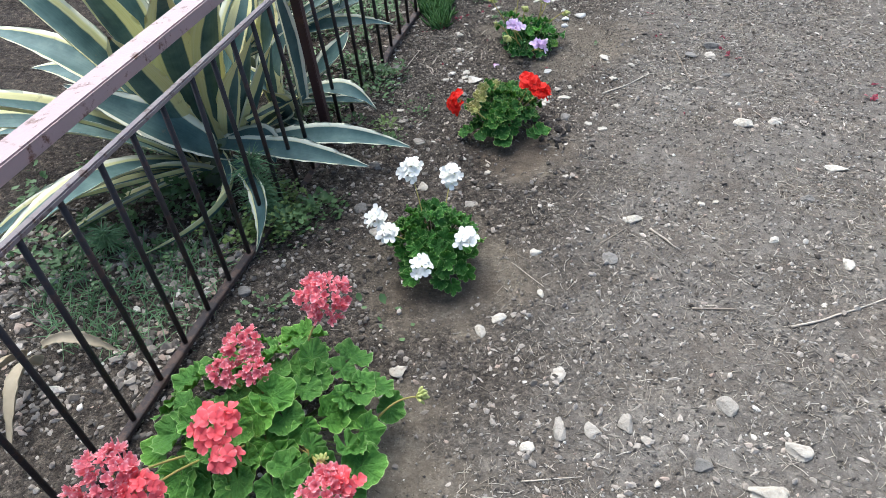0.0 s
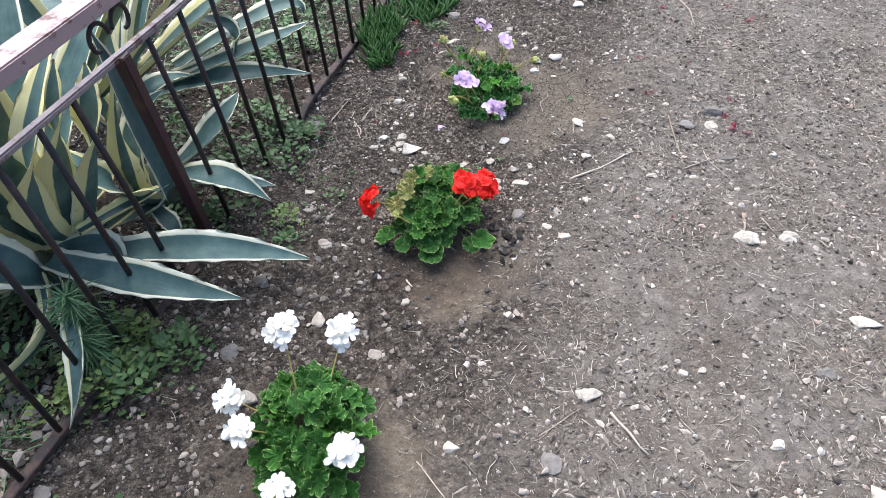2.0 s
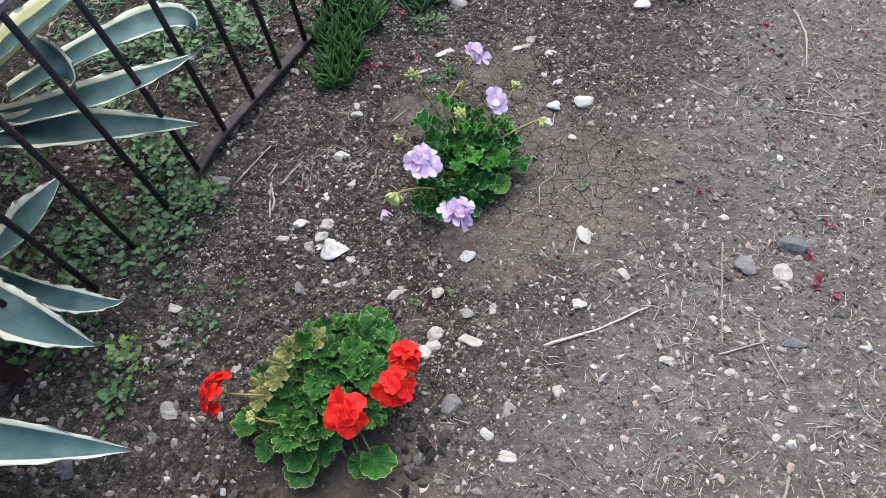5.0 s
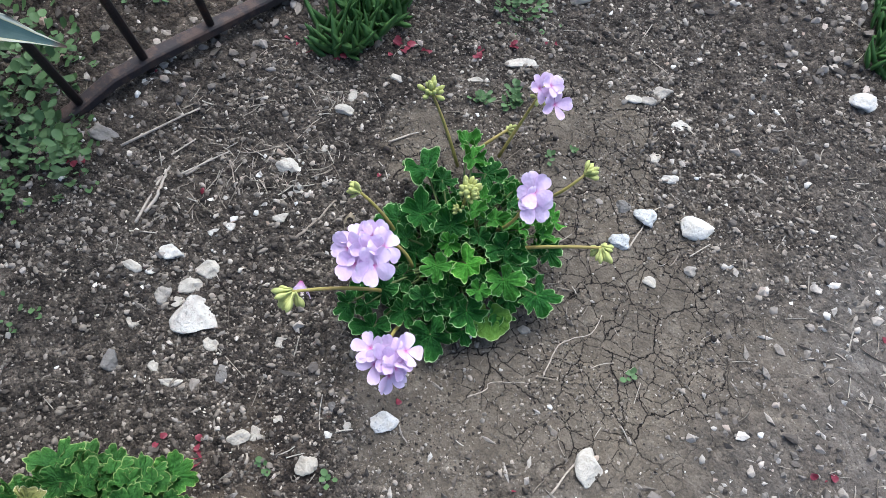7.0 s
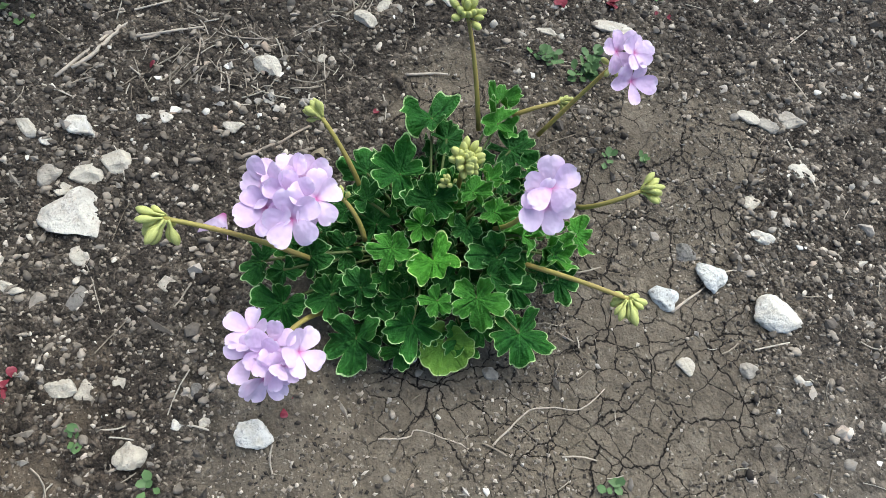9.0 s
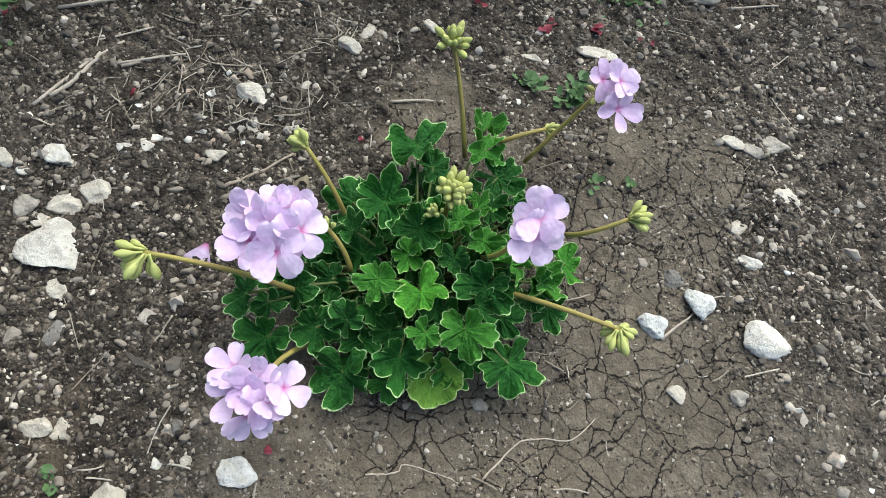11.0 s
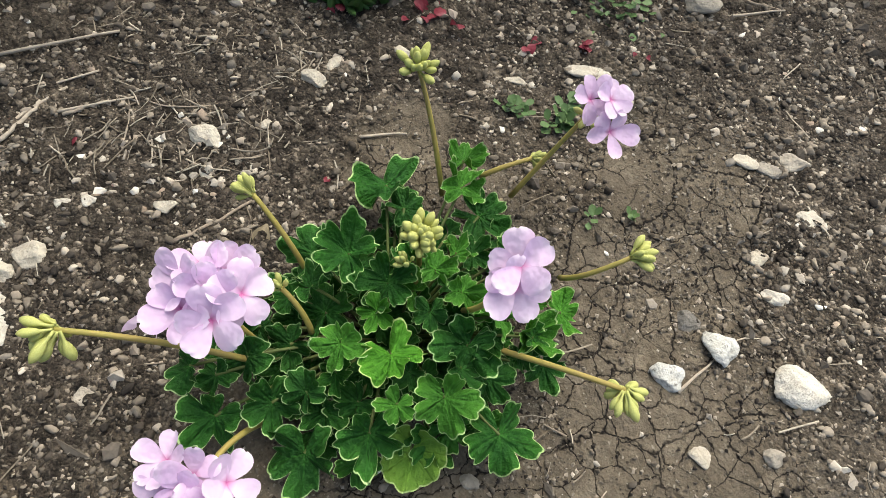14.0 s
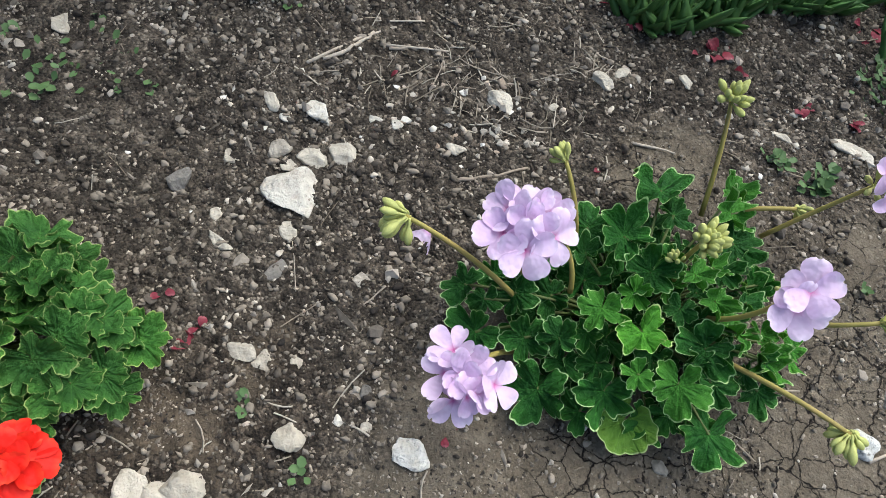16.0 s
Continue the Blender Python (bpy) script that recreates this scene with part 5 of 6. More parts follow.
# lilac geranium
def build_lilac():
    cx, cy = 0.165, 0.29
    z0 = gz(cx, cy)
    p = thing("lilac_geranium", cx, cy, z0, "small geranium with pale lilac flowers and dark lobed leaves", "geranium", "geraniums in a row")
    root = (cx, cy, z0)
    eye_side = Vector((0.18, -0.14, 1))
    front = [(0.168, 0.150, 40, 45, -67), (0.127, 0.147, 45, 33, -113), (0.143, 0.161, 48, 27, -21), (0.143, 0.186, 55, 39, -36), (0.179, 0.189, 45, 39, -97), (0.187, 0.213, 58, 33, 180), (0.219, 0.195, 30, 53, -36), (0.146, 0.217, 50, 34, -90), (0.123, 0.202, 50, 27, 126), (0.119, 0.248, 70, 32, 96), (0.111, 0.282, 80, 47, -153), (0.185, 0.237, 60, 26, -27)]
    back = [(0.233, 0.240, 56, 43, -30), (0.274, 0.324, 40, 52, -21), (0.059, 0.339, 60, 59, -169), (0.177, 0.317, 70, 26, -27), (0.243, 0.384, 30, 33, -13), (0.236, 0.334, 50, 37, 6), (0.165, 0.394, 50, 33, 90), (0.111, 0.232, 50, 27, -111), (0.119, 0.192, 45, 31, -148), (0.138, 0.405, 45, 34, 66), (0.230, 0.367, 45, 27, 21), (0.120, 0.174, 45, 25, -135)]
    inner = [(0.089, 0.261, 58, 46, 156), (0.134, 0.250, 48, 44, 153), (0.143, 0.299, 74, 44, -54), (0.208, 0.243, 48, 32, -90), (0.114, 0.397, 50, 44, 27), (0.211, 0.331, 64, 47, -49), (0.191, 0.330, 60, 34, 180), (0.128, 0.325, 60, 32, -117), (0.087, 0.341, 64, 33, 101), (0.159, 0.310, 50, 36, -27), (0.215, 0.290, 50, 32, -27), (0.156, 0.287, 45, 39, 127)]
    deep = [(0.201, 0.219, 38, 30, -23), (0.252, 0.297, 34, 31, -36), (0.135, 0.283, 50, 36, 156), (0.156, 0.205, 40, 31, -45), (0.188, 0.257, 46, 30, -27), (0.214, 0.222, 30, 26, -45)]
    light = [(0.171, 0.248, 76, 35, -36), (0.195, 0.276, 76, 42, -7), (0.228, 0.264, 74, 26, -50), (0.238, 0.296, 70, 42, -16), (0.217, 0.412, 50, 35, 72)]
    curled = [(0.069, 0.406, 66, 32, 145), (0.096, 0.388, 76, 39, -90), (0.152, 0.334, 80, 28, 148), (0.177, 0.343, 80, 30, -7), (0.202, 0.359, 70, 35, -150), (0.224, 0.379, 60, 37, -13), (0.143, 0.358, 70, 23, 122)]
    old = [(0.253, 0.264, 24, 41, -36)]
    for group, shapes, material in ((front, LEAVES_CUT, M_LEAF_D), (back, LEAVES_CUT, M_LEAF_D), (inner, LEAVES_CUT, M_LEAF_D), (deep, LEAVES_CUT, M_LEAF_D),
                                    (light, LEAVES_CUT, M_LEAF_L), (curled, LEAVES_CURL, M_LEAF_L), (old, LEAVES_ROUND, M_LEAF_D)):
        for x, y, z, size, heading in group:
            out = Vector((x - cx, y - cy, 0))
            tilt = 0.15 if group is light else 0.26
            up = eye_side + out * 3.4 + Vector((R.gauss(0, tilt), R.gauss(0, tilt), 0))
            ahead = Vector((math.cos(radians(heading)), math.sin(radians(heading)), -0.1))
            add_leaf(p, root, (x, y, z * 0.001), up, ahead, size * 0.00118, shapes, material, yellow=group is old)
    for k in range(16):
        a, u = 0.7 + k * 2.39996, math.sqrt((k + 0.5) / 16)
        x, y = cx + 0.012 + 0.062 * u * math.cos(a), cy + 0.055 + 0.075 * u * math.sin(a)
        up = eye_side + Vector((x - cx, y - cy, 0)) * 3 + Vector((R.gauss(0, 0.4), R.gauss(0, 0.4), 0))
        add_leaf(p, root, (x, y, 0.058 + R.uniform(-0.010, 0.012)), up, (R.gauss(0, 1), R.gauss(0, 1), 0), R.uniform(0.028, 0.036), LEAVES_CURL if k % 3 else LEAVES_CUT, M_LEAF_L if k % 4 == 0 else M_LEAF_D)
    for k in range(44):
        a, u = k * 2.39996, math.sqrt((k + 0.5) / 44)
        x, y = cx + 0.100 * u * math.cos(a), cy + 0.108 * u * math.sin(a)
        out = Vector((x - cx, y - cy, 0.001)).normalized()
        add_leaf(p, root, (x, y, z0 + 0.016 + 0.014 * (1 - u) + R.uniform(0, 0.006)), Vector((R.gauss(0, 0.2), R.gauss(0, 0.2), 1)) + out * 0.35 * u, out + Vector((R.gauss(0, 0.5), R.gauss(0, 0.5), 0)), R.uniform(0.032, 0.046), LEAVES_CUT, M_LEAF_D)
    shapes = [floret_mesh(200 + k, 5, 1, 1.0, 0.40, 0.41, True) for k in range(9)]
    crumpled = [floret_mesh(220 + k, 5, 1, 1.0, 1.0, 0.38, True) for k in range(9)]
    across, away_y = Vector((0.64, 0.77, 0)), Vector((-0.77, 0.64, 0))

    def head(at, c, f, florets, shapes):
        """Florets set round the middle c: across, up and forward in millimetres, and width."""
        f, c = Vector(f).normalized(), Vector(c)
        right = (across - f * across.dot(f)).normalized()
        up = right.cross(f)
        up = up if up.dot(away_y) > 0 else -up
        stem, _ = flower_stem(p, at, c - f * 0.020, 0.0023, "lilac flower head on a green stem")
        for k, (a, b, d, size) in enumerate(florets):
            q = c + (right * a + up * b + f * d) * 0.001
            loose = 0.34 if shapes is crumpled else 0.12
            face = f + (right * a + up * b) * 0.022 + Vector((R.gauss(0, loose), R.gauss(0, loose), 0))
            part("floret", shapes[(k * 2 + int(c.x * 1000)) % len(shapes)], M_LILAC, stem, "", turn_to(q, face, up + right * R.gauss(0, 0.8), size * 0.001))
        for k in range(6):
            d = (right * math.cos(k * 1.05) + up * math.sin(k * 1.05)) * 0.6 + f * 0.3
            part("sepal", BUD, M_BUD, stem, "", turn_to(c - f * 0.020, d, right + up * 0.3, 0.015))

    head((0.135, 0.20, 0.04), (0.127, 0.183, 0.130), (0.50, -0.10, 0.85), [(18, 8, 2, 46), (4, -11, 7, 48), (-16, -8, 1, 43), (-21, 9, -2, 42), (-10, 20, -6, 40), (6, 19, -4, 40), (-3, 6, 3, 40)], shapes)
    head((0.185, 0.18, 0.03), (0.223, 0.128, 0.085), (0.45, -0.10, 0.88), [(17, 11, 2, 41), (-3, -14, 1, 43), (-21, 17, -3, 38), (-18, 0, 0, 38), (-3, 14, 5, 36), (7, 1, 6, 38), (-9, 6, 7, 32), (3, -6, 8, 32)], crumpled)
    head((0.175, 0.34, 0.045), (0.211, 0.353, 0.165), (0.45, -0.25, 0.85), [(0, 7, 3, 44), (1, -7, -3, 43)], shapes)
    head((0.100, 0.44, 0.03), (0.113, 0.490, 0.139), (0.45, -0.05, 0.9), [(-9, 5, 0, 36), (12, -14, -1, 37), (6, 8, 3, 34)], shapes)
    for at, top, f, n, s in (
            ((0.075, 0.385, 0.035), (0.011, 0.391, 0.127), (0.1, 0.1, 1), 9, 0.016), ((0.145, 0.19, 0.045), (0.105, 0.095, 0.133), (-0.15, -0.5, -0.5), 11, 0.019),
            ((0.135, 0.33, 0.05), (0.142, 0.324, 0.125), (0.3, -0.1, 1), 12, 0.017), ((0.215, 0.35, 0.045), (0.294, 0.402, 0.095), (0.35, 0.1, -0.8), 10, 0.018),
            ((0.190, 0.43, 0.045), (0.215, 0.464, 0.098), (0.3, 0.6, 0.2), 8, 0.015), ((0.098, 0.252, 0.045), (0.051, 0.236, 0.11), (-0.5, -0.3, 0.3), 6, 0.013),
            ((0.078, 0.42, 0.045), (0.090, 0.462, 0.062), (0.2, 0.5, -0.4), 6, 0.012), ((0.156, 0.324, 0.055), (0.141, 0.316, 0.088), (-0.2, -0.4, 0.6), 4, 0.011),
            ((0.145, 0.235, 0.05), (0.119, 0.227, 0.088), (-0.3, -0.2, 0.5), 4, 0.010)):
        bud_cluster(p, at, top, f, n, s)


build_lilac()


# coral, white and red geraniums
def build_coral():
    cx, cy = -0.13, -1.50
    p = thing("coral_geranium", cx, cy, gz(cx, cy), "bushy geranium with double coral pink flowers and bright leaves", "geranium", "geraniums in a row")
    root = bush(p, cx - 0.05, cy, 0.235, 0.225, 0.17, 78, 0.080, LEAVES_ROUND, M_LEAF_A, low=0.03, loose=0.36)
    shapes = [floret_mesh(300 + k, 5, 2, 1.0, 1.6, 0.34) for k in range(6)]
    plain = [floret_mesh(320 + k, 5, 1, 1.0, 0.6, 0.44) for k in range(6)]
    for c, r, n, size, kind, material in (
            ((-0.115, -1.295, 0.235), 0.050, 58, 0.023, shapes, M_CORAL), ((-0.243, -1.425, 0.215), 0.034, 28, 0.022, shapes, M_CORAL),
            ((-0.262, -1.480, 0.195), 0.024, 16, 0.022, shapes, M_PINK), ((-0.200, -1.470, 0.198), 0.022, 14, 0.022, shapes, M_PINK),
            ((-0.213, -1.610, 0.228), 0.036, 15, 0.033, plain, M_VERMILION), ((-0.180, -1.655, 0.205), 0.022, 6, 0.032, plain, M_VERMILION),
            ((-0.345, -1.735, 0.235), 0.056, 62, 0.023, shapes, M_PINK), ((-0.285, -1.745, 0.225), 0.034, 16, 0.028, plain, M_VERMILION),
            ((0.010, -1.685, 0.205), 0.036, 34, 0.023, shapes, M_PINK), ((0.040, -1.665, 0.205), 0.020, 8, 0.024, plain, M_PINK)):
        flower_head(p, root, c, (0.15, -0.3, 1), r, size, n, kind, material, 0.0026, 1.0, "double coral pink flower head" if kind is shapes else "coral red flower head")
    bud_cluster(p, (0.02, -1.46, 0.06), (0.10, -1.417, 0.10), (0.8, 0.1, 0.3), 12, 0.019)
    bud_cluster(p, (-0.02, -1.6, 0.1), (-0.005, -1.64, 0.215), (0.0, 0.1, 1), 7, 0.013)


def build_white():
    cx, cy = 0.035, -0.918
    p = thing("white_geranium", cx, cy, gz(cx, cy), "compact geranium with white flowers and frilled dark leaves", "geranium", "geraniums in a row")
    root = bush(p, cx, cy, 0.104, 0.145, 0.135, 80, 0.054, LEAVES_FRILL, M_LEAF_W, 0.35, loose=0.5)
    shapes = [floret_mesh(400 + k, 5, 1, 1.0, 0.5, 0.40) for k in range(6)]
    for c, r, n in (((-0.046, -0.79, 0.19), 0.026, 10), ((0.048, -0.738, 0.14), 0.024, 9), ((-0.118, -0.912, 0.115), 0.020, 6), ((-0.072, -0.972, 0.125), 0.018, 6), ((0.128, -0.976, 0.135), 0.022, 6), ((0.031, -1.055, 0.105), 0.022, 6)):
        flower_head(p, root, c, (0.1, -0.45, 0.9), r * 0.95, 0.036, n, shapes, M_WHITE, 0.0018, 1.0, "white flower head on a thin stem")


def build_red():
    cx, cy = 0.155, -0.30
    p = thing("red_geranium", cx, cy, gz(cx, cy), "geranium with scarlet flowers and curled yellow-edged leaves", "geranium", "geraniums in a row")
    root = bush(p, 0.14, -0.255, 0.095, 0.135, 0.105, 78, 0.052, LEAVES_FRILL, M_LEAF_C, -0.25, loose=0.45)
    for x, y, z, s in [(0.06, -0.188, 0.06, 0.055), (0.133, -0.135, 0.06, 0.055), (0.182, -0.16, 0.06, 0.055), (0.182, -0.135, 0.03, 0.045), (0.147, -0.115, 0.04, 0.05), (0.093, -0.18, 0.07, 0.05), (0.115, -0.155, 0.07, 0.05), (0.2, -0.19, 0.05, 0.05)]:
        out = Vector((x - 0.14, y + 0.25, 0)).normalized()
        add_leaf(p, root, (x, y, z), Vector((R.gauss(0, 0.25), R.gauss(0, 0.25), 1)) + out * 0.6, out, s, LEAVES_FRILL, M_LEAF_C)
    for k, (x, y, z, s) in enumerate([(0.150, -0.398, 0.03, 0.062), (0.142, -0.380, 0.045, 0.060), (0.256, -0.345, 0.035, 0.062), (0.236, -0.358, 0.03, 0.05), (0.03, -0.365, 0.03, 0.055), (0.08, -0.39, 0.035, 0.05)]):
        out = Vector((x - cx, y - cy, 0)).normalized()
        add_leaf(p, root, (x, y, z), Vector((0, 0, 1)) + out * 0.5, out, s, LEAVES_ROUND, M_LEAF_C)
    for n, (x, y, z, s) in enumerate([(0.062, -0.275, 0.105, 0.05), (0.045, -0.315, 0.09, 0.045), (0.082, -0.235, 0.115, 0.045), (0.068, -0.25, 0.12, 0.04), (0.098, -0.215, 0.115, 0.04), (0.035, -0.30, 0.085, 0.04), (0.055, -0.335, 0.095, 0.04), (0.07, -0.30, 0.115, 0.04), (0.095, -0.185, 0.10, 0.035)]):
        add_leaf(p, root, (x, y, z), (R.gauss(0, 0.3), -0.5, 1), (-1, 0.1, 0), s * 1.1, LEAVES_FRILL, M_LEAF_C, yellow=n % 3 < 2)
    shapes = [floret_mesh(500 + k, 5, 1, 1.0, 0.4) for k in range(6)]
    for c, f, r, n in (((-0.007, -0.362, 0.14), (-0.8, -0.3, 0.5), 0.031, 14), ((0.222, -0.334, 0.20), (0.2, -0.5, 0.8), 0.023, 12), ((0.258, -0.25, 0.125), (0.5, -0.3, 0.8), 0.023, 12), ((0.243, -0.178, 0.090), (0.5, 0.2, 0.8), 0.018, 8)):
        flower_head(p, root, c, f, r, 0.034, n, shapes, M_RED, 0.0019, 1.0, "scarlet flower head on a thin stem")
    bud_cluster(p, (0.1, -0.34, 0.05), (0.062, -0.368, 0.105), (-0.4, -0.4, 0.6), 12, 0.012)


build_coral()
build_white()
build_red()


# ---- green growth ----
def tuft(name, spots, maker, material, label, category):
    pieces = [maker(*s) for s in spots]
    me = mesh_of(name, *gather(pieces))
    me.materials.append(material)
    tagged(new(name, me), label, category, kind="stuff")


def finger(x, y, length, width, heading, tilt):
    """A fleshy three-sided finger leaf."""
    z = gz_fast(x, y)
    d = Vector((math.cos(heading) * math.cos(tilt), math.sin(heading) * math.cos(tilt), math.sin(tilt)))
    a = Vector((x, y, z))
    pts = [a + d * length * u + Vector((0, 0, 0.25 * length * u * u)) for u in (0, 0.3, 0.6, 0.85, 1)]
    return loft(pts, [width * k for k in (0.35, 0.5, 0.48, 0.3, 0.04)], 3, False)


def blob(cx, cy, rx, ry, count, seed):
    r = random.Random(seed)
    out = []
    while len(out) < count:
        a, u = r.uniform(0, 6.283), math.sqrt(r.random())
        k = 1 + 0.25 * noise.noise(Vector((math.cos(a) * 2, math.sin(a) * 2, seed)))
        out.append((cx + rx * u * k * math.cos(a), cy + ry * u * k * math.sin(a)))
    return out


def fig_clump(cx, cy, rx, ry, count, seed, label):
    r = random.Random(seed)
    spots = [(x, y, r.uniform(0.03, 0.06), r.uniform(0.007, 0.013), r.uniform(0, 6.283), r.uniform(0.35, 1.3)) for x, y in blob(cx, cy, rx, ry, count, seed)]
    tuft("ice_plant", spots, finger, M_FIG, label, "ice plant")


fig_clump(-0.262, 0.625, 0.070, 0.12, 320, 5, "dense green clump of fleshy finger leaves beside the fence")
fig_clump(-0.215, 0.47, 0.045, 0.085, 150, 8, "small green clump of fleshy finger leaves at the fence's foot")
fig_clump(-0.15, 0.91, 0.11, 0.20, 480, 7, "spreading green clump of fleshy finger leaves by the far fence")
fig_clump(0.45, 1.15, 0.15, 0.14, 300, 6, "small green clump of fleshy finger leaves on bare ground")



def weed_leaf(x, y, size, heading, tilt, up):
    z = gz_fast(x, y) + up
    d = Vector((math.cos(heading) * math.cos(tilt), math.sin(heading) * math.cos(tilt), math.sin(tilt)))
    s = Vector((-math.sin(heading), math.cos(heading), 0))
    c = Vector((x, y, z))
    n = d.cross(s)
    vs = [c, c + d * size * 0.45 + s * size * 0.33, c + d * size * 0.8 + s * size * 0.28 + n * size * 0.08, c + d * size, c + d * size * 0.8 - s * size * 0.28 + n * size * 0.08, c + d * size * 0.45 - s * size * 0.33, c + d * size * 0.5 - n * size * 0.06]
    return vs, [(0, 1, 6), (1, 2, 6), (2, 3, 6), (3, 4, 6), (4, 5, 6), (5, 0, 6)]


def weeds(cx, cy, rx, ry, count, seed, small, big, tall, label, material=None):
    """Leaves in many small rounded clumps with gaps between them."""
    r = random.Random(seed)
    centres = [(x, y, r.uniform(0.012, 0.032), r.uniform(0.4, 1.2)) for x, y in blob(cx, cy, rx, ry, max(3, count // 40), seed)]
    spots = []
    for _ in range(count):
        x, y, s, h = centres[r.randrange(len(centres))]
        dx, dy = r.gauss(0, s), r.gauss(0, s)
        far = math.hypot(dx, dy) / (2 * s)
        up = tall * 1.3 * h * max(0.0, 1 - far * far) * r.uniform(0.2, 1)
        spots.append((x + dx, y + dy, r.uniform(small, big), math.atan2(dy, dx) + r.gauss(0, 0.7), r.uniform(-0.2, 0.9), up))
    tuft("weeds", spots, weed_leaf, material or M_WEED, label, "weeds")


WEED = "low green weeds growing under the agave leaves"
PALE = "yellow-green leafy weeds at the fence's foot"
weeds(-0.405, -0.765, 0.06, 0.05, 260, 81, 0.008, 0.018, 0.09, PALE, M_WEED_PALE)
weeds(-0.43, -0.86, 0.06, 0.05, 260, 82, 0.008, 0.018, 0.08, PALE, M_WEED_PALE)
weeds(-0.52, -0.93, 0.09, 0.06, 280, 83, 0.008, 0.018, 0.07, PALE, M_WEED_PALE)
weeds(-0.42, -0.02, 0.10, 0.14, 150, 84, 0.008, 0.018, 0.06, WEED)
weeds(-0.27, -0.37, 0.07, 0.05, 110, 85, 0.007, 0.015, 0.05, PALE, M_WEED_PALE)
weeds(-0.34, 0.02, 0.05, 0.08, 110, 86, 0.007, 0.016, 0.04, WEED)
weeds(-0.52, -0.84, 0.16, 0.12, 420, 51, 0.010, 0.026, 0.06, WEED)
weeds(-0.38, -0.75, 0.09, 0.10, 200, 52, 0.010, 0.024, 0.05, WEED)
weeds(-0.45, -0.30, 0.14, 0.18, 480, 53, 0.010, 0.022, 0.05, WEED)
weeds(-0.37, -0.05, 0.09, 0.20, 280, 54, 0.008, 0.020, 0.04, WEED)
weeds(-0.60, 0.20, 0.24, 0.42, 950, 55, 0.009, 0.021, 0.08, "low green weeds behind the iron fence")
weeds(-0.80, -1.00, 0.20, 0.16, 500, 56, 0.008, 0.020, 0.05, WEED)
weeds(-0.27, -0.42, 0.06, 0.06, 70, 57, 0.008, 0.018, 0.03, "small weeds beside the fence post")
weeds(-0.33, -1.13, 0.06, 0.05, 32, 58, 0.012, 0.024, 0.03, "small weeds at the fence's foot")
weeds(-0.06, 0.66, 0.06, 0.03, 80, 60, 0.008, 0.014, 0.015, "tiny creeping weed beside the pale stones")
weeds(-0.06, -1.12, 0.03, 0.03, 9, 62, 0.015, 0.03, 0.02, "small grey-green seedling in the bed")


weeds(-0.56, 0.75, 0.16, 0.42, 700, 69, 0.010, 0.024, 0.10, "low green weeds behind the iron fence")
weeds(-0.86, -0.62, 0.22, 0.34, 900, 63, 0.012, 0.028, 0.10, WEED)
weeds(-1.02, -0.95, 0.20, 0.22, 500, 64, 0.012, 0.028, 0.08, WEED)
weeds(-0.44, 0.07, 0.06, 0.05, 90, 65, 0.010, 0.022, 0.05, WEED)
weeds(-0.345, -0.02, 0.03, 0.05, 60, 66, 0.010, 0.020, 0.04, WEED)
weeds(-0.19, -0.24, 0.06, 0.05, 36, 67, 0.007, 0.014, 0.015, "tiny grey-green weeds on crumbly soil")
weeds(-0.17, -0.17, 0.04, 0.03, 16, 68, 0.007, 0.014, 0.012, "tiny grey-green weeds on crumbly soil")


def seedling(x, y, size, count, label="tiny grey-green seedling on dry soil"):
    """A low rosette of narrow leaves round one point."""
    turn = R.uniform(0, 6.283)
    pieces = [weed_leaf(x + R.gauss(0, size * 0.25), y + R.gauss(0, size * 0.25), size * R.uniform(0.7, 1.15), turn + k * 6.283 / count + R.gauss(0, 0.25), R.uniform(0.15, 0.9), size * R.uniform(0.0, 0.5)) for k in range(count)]
    me = mesh_of("seedling", *gather(pieces))
    me.materials.append(M_WEED)
    tagged(new("seedling", me), label, "seedling", kind="stuff")


for x, y in ((0.004, 0.499), (0.012, 0.512), (0.027, 0.555), (0.036, 0.546), (0.047, 0.539), (0.040, 0.528)):
    seedling(x, y, 0.013, 9, "small creeping weed with narrow grey-green leaves")
stick([(0.004, 0.499, 0.001), (0.020, 0.523, 0.001), (0.032, 0.548, 0.001)], 0.0009, "thin creeping weed stem on soil")
for x, y in ((0.145, 0.503), (0.159, 0.537), (0.258, -0.001), (0.196, -0.041), (0.421, 0.350)):
    seedling(x, y, 0.011, 5)


def needle(x, y, z, length, heading, tilt):
    d = Vector((math.cos(heading) * math.cos(tilt), math.sin(heading) * math.cos(tilt), math.sin(tilt)))
    a = Vector((x, y, z))
    pts = [a + d * length * u - Vector((0, 0, 0.3 * length * u * u)) for u in (0, 0.35, 0.7, 1)]
    return loft(pts, [0.0016, 0.0015, 0.0012, 0.0004], 3, False)


def feathery(cx, cy, height, count, seed):
    r = random.Random(seed)
    z0 = gz(cx, cy)
    pieces = [loft([(cx, cy, z0), (cx + 0.005, cy, z0 + height * 0.5), (cx, cy - 0.01, z0 + height)], [0.003, 0.0025, 0.001], 5)]
    for k in range(count):
        pieces.append(needle(cx, cy, z0 + height * r.uniform(0.25, 1), r.uniform(0.04, 0.085), r.uniform(0, 6.283), r.uniform(-0.1, 0.9)))
    ob = mesh_of("feathery_weed", *gather(pieces))
    ob.materials.append(M_FERN)
    tagged(new("feathery_weed", ob), "feathery green weed with needle leaves by the fence", "weed")


feathery(-0.49, -0.80, 0.20, 260, 3)
feathery(-0.47, -0.84, 0.13, 160, 4)
feathery(-0.85, -1.02, 0.08, 120, 5)


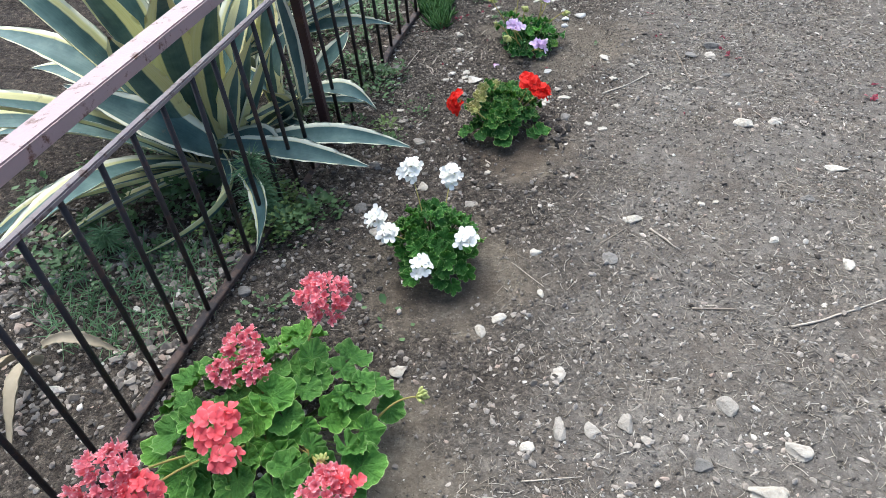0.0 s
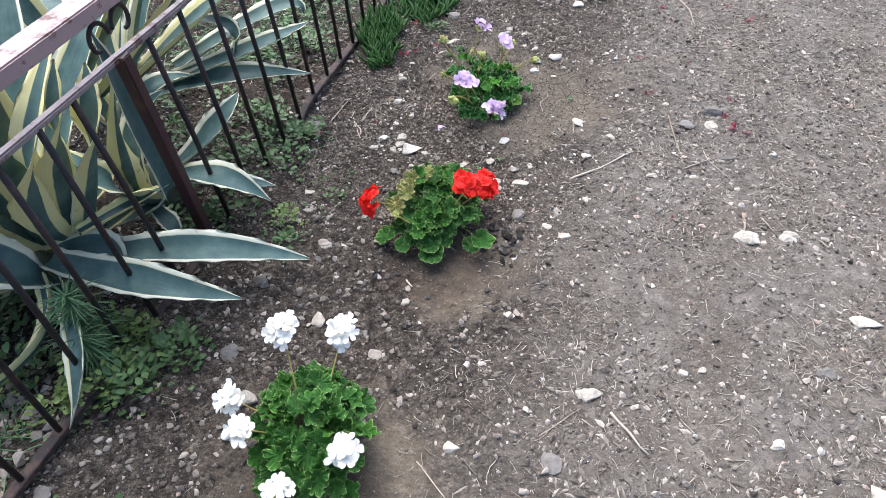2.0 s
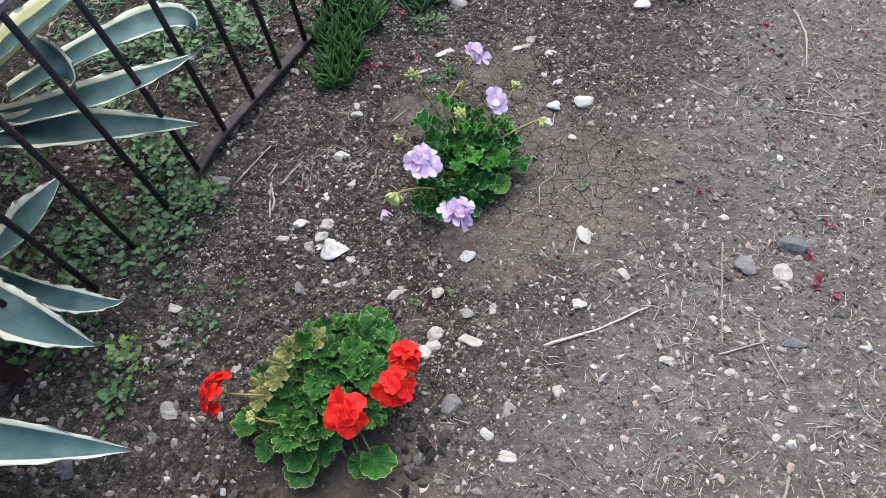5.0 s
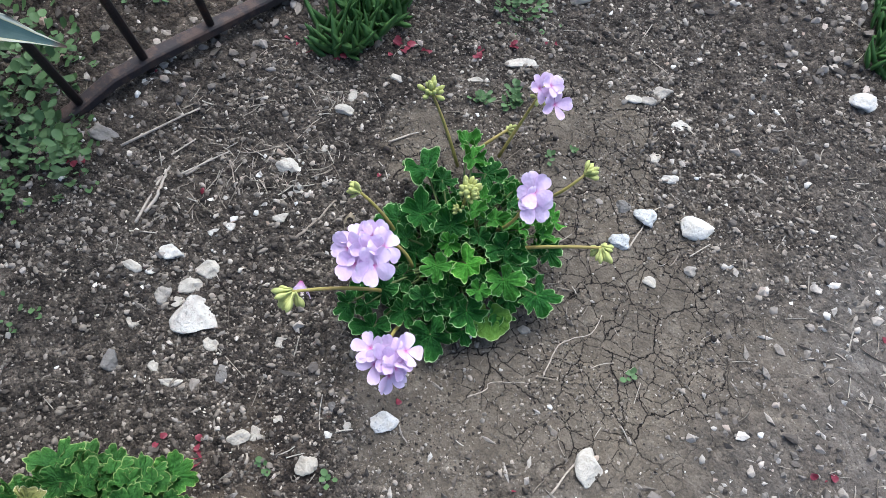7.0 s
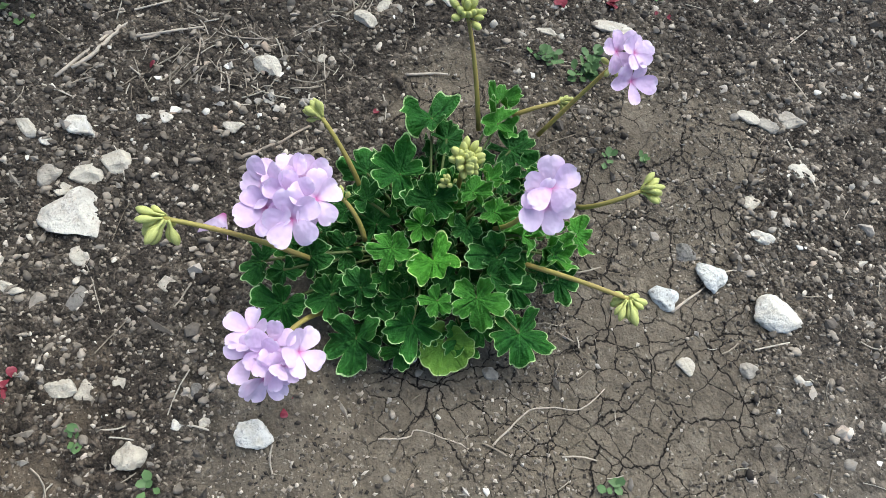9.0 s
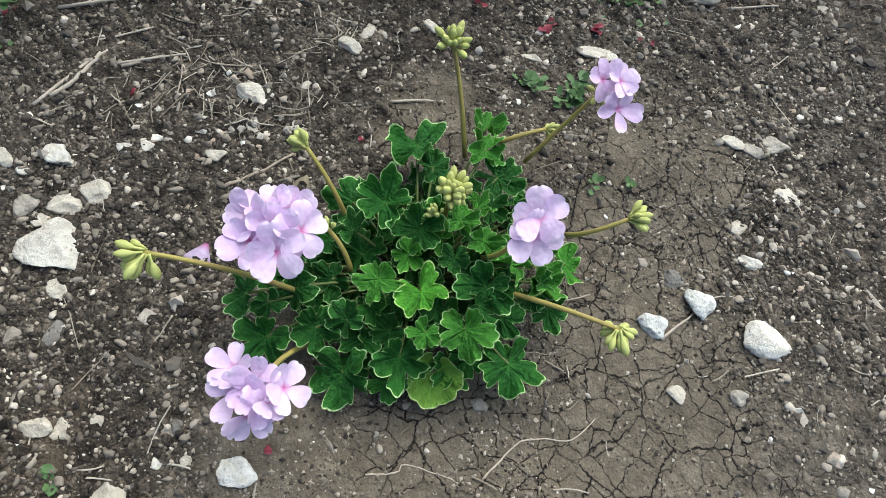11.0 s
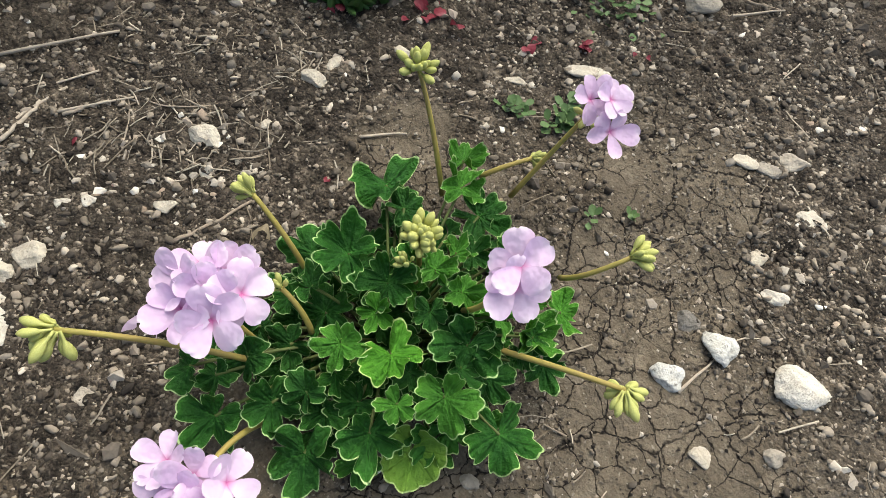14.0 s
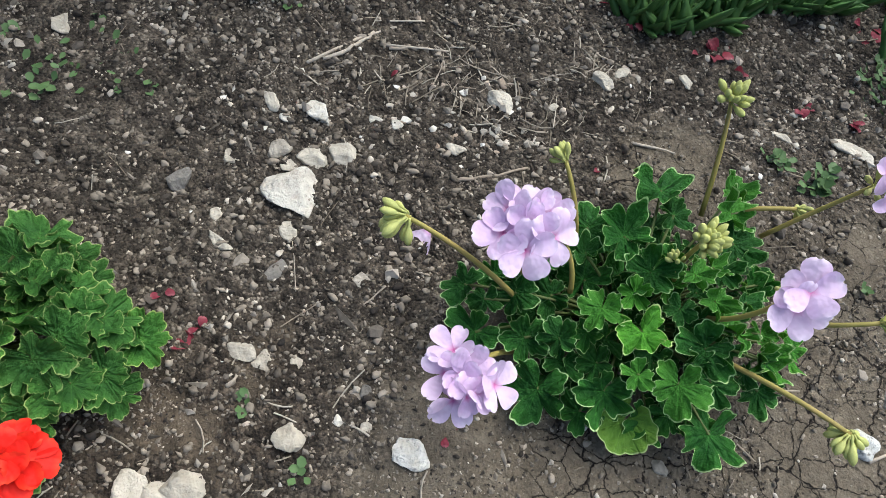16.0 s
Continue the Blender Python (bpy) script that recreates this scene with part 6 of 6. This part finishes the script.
def grass_blade(x, y, length, heading, tilt):
    z = gz_fast(x, y)
    d = Vector((math.cos(heading) * math.cos(tilt), math.sin(heading) * math.cos(tilt), math.sin(tilt)))
    pts = [Vector((x, y, z)) + d * length * u - Vector((0, 0, 0.5 * length * u * u * math.cos(tilt))) for u in (0, 0.35, 0.7, 1)]
    pts = [Vector((p.x, p.y, max(p.z, z + 0.003))) for p in pts]
    return loft(pts, [0.0016, 0.0016, 0.0012, 0.0003], 3, False)


def grass(cx, cy, rx, ry, count, seed, label):
    r = random.Random(seed)
    tuft("grass", [(x, y, r.uniform(0.04, 0.11), r.uniform(0, 6.283), r.uniform(0.2, 1.3)) for x, y in blob(cx, cy, rx, ry, count, seed)], grass_blade, M_FERN, label, "grass")


grass(-0.72, -1.15, 0.24, 0.2, 520, 71, "thin grass among stones behind the fence")
grass(-0.75, 0.75, 0.35, 0.5, 700, 72, "rough green grass behind the far fence")


# ---- dead leaves, fallen petals ----
def dead_leaf(a, b, c, w):
    me = agave_leaf(a, b, c, w, 0.4)
    me.materials.append(M_DEAD)
    tagged(new("dead_leaf", me), "dry tan strap leaf lying behind the fence", "dead leaf", "dead leaves")


dead_leaf((-0.78, -1.42, 0.05), (-0.76, -1.50, 0.09), (-0.72, -1.63, 0.01), 0.045)
dead_leaf((-0.84, -1.40, 0.04), (-0.83, -1.50, 0.08), (-0.80, -1.62, 0.01), 0.04)
dead_leaf((-0.80, -1.38, 0.05), (-0.72, -1.36, 0.07), (-0.63, -1.35, 0.02), 0.03)


def fallen(x, y, size, count):
    t = thing("fallen_petals", x, y, gz(x, y), "withered crimson petals fallen on the soil", "petals", "fallen petals")
    for k in range(count):
        m = turn_to((x + R.gauss(0, size * 0.5), y + R.gauss(0, size * 0.5), gz(x, y) + size * 0.12), (R.gauss(0, 0.5), R.gauss(0, 0.5), 1), (R.gauss(0, 1), R.gauss(0, 1), 0), size * 0.75 * R.uniform(0.7, 1.2))
        part("petal", FALLEN[k % 4], M_FALLEN, t, "", m)


FALLEN = []
for k in range(4):
    vs, fs, rim = petal_grid(0, 1.0, 0.8, 0.3, 0.45, random.Random(600 + k))
    me = mesh_of("petal", vs, fs)
    me.attributes.new("rim", "FLOAT", "POINT").data.foreach_set("value", rim)
    FALLEN.append(me)
fallen(0.131, -0.08, 0.02, 5)
fallen(-0.145, 0.478, 0.018, 9)
fallen(-0.205, 0.398, 0.020, 9)
fallen(-0.030, 0.612, 0.015, 6)
fallen(-0.163, 0.703, 0.020, 8)
fallen(0.204, 0.193, 0.010, 2)
fallen(0.236, 0.121, 0.010, 2)
fallen(-0.141, 0.11, 0.012, 3)
fallen(-0.054, 0.566, 0.018, 4)
fallen(-0.051, 0.59, 0.012, 3)
fallen(-0.138, 0.487, 0.022, 5)
fallen(-0.112, 0.045, 0.01, 2)
fallen(0.004, 0.307, 0.01, 2)
fallen(0.009, 0.662, 0.01, 2)
fallen(-0.268, 0.373, 0.014, 2)
fallen(-0.2, 0.404, 0.018, 6)
fallen(-0.29, 0.023, 0.014, 3)
fallen(0.094, -0.107, 0.014, 2)
fallen(0.132, -0.085, 0.016, 4)
fallen(0.614, 0.627, 0.012, 2)
fallen(0.665, 0.426, 0.014, 3)
fallen(-0.347, 0.184, 0.01, 2)
fallen(0.708, 0.989, 0.02, 6)
fallen(0.725, 0.902, 0.018, 4)
fallen(0.943, 1.051, 0.02, 4)
fallen(0.632, 0.631, 0.014, 3)
fallen(0.787, 0.635, 0.012, 2)
fallen(0.907, 0.27, 0.022, 6)
fallen(0.901, 0.441, 0.018, 5)
fallen(0.419, 0.128, 0.012, 3)
fallen(-0.284, 0.025, 0.014, 4)
fallen(0.717, -0.135, 0.012, 3)
fallen(1.021, 0.955, 0.02, 4)
fallen(1.325, 0.036, 0.026, 7)
fallen(0.872, 0.339, 0.02, 4)
fallen(1.362, 0.114, 0.02, 4)


def loose_petal(x, y, size, material, label, category):
    me = FALLEN[0].copy()
    me.materials.clear()
    me.materials.append(material)
    ob = new("petal" if category == "petal" else "dead_leaf", me)
    ob.matrix_basis = turn_to((x, y, gz(x, y) + size * 0.15), (0.3, -0.2, 1), (0.6, 0.5, 0.1), size)
    tagged(ob, label, category)


loose_petal(0.050, 0.132, 0.036, M_LILAC, "single pale lilac petal fallen on dark soil", "petal")
loose_petal(0.068, 0.335, 0.022, M_DEAD, "small curled brown dead leaf under the geranium", "dead leaf")
loose_petal(0.018, 0.243, 0.020, M_DEAD, "small curled tan dead leaf on soil", "dead leaf")
loose_petal(0.090, 0.440, 0.018, M_DEAD, "small curled brown dead leaf beside the geranium", "dead leaf")
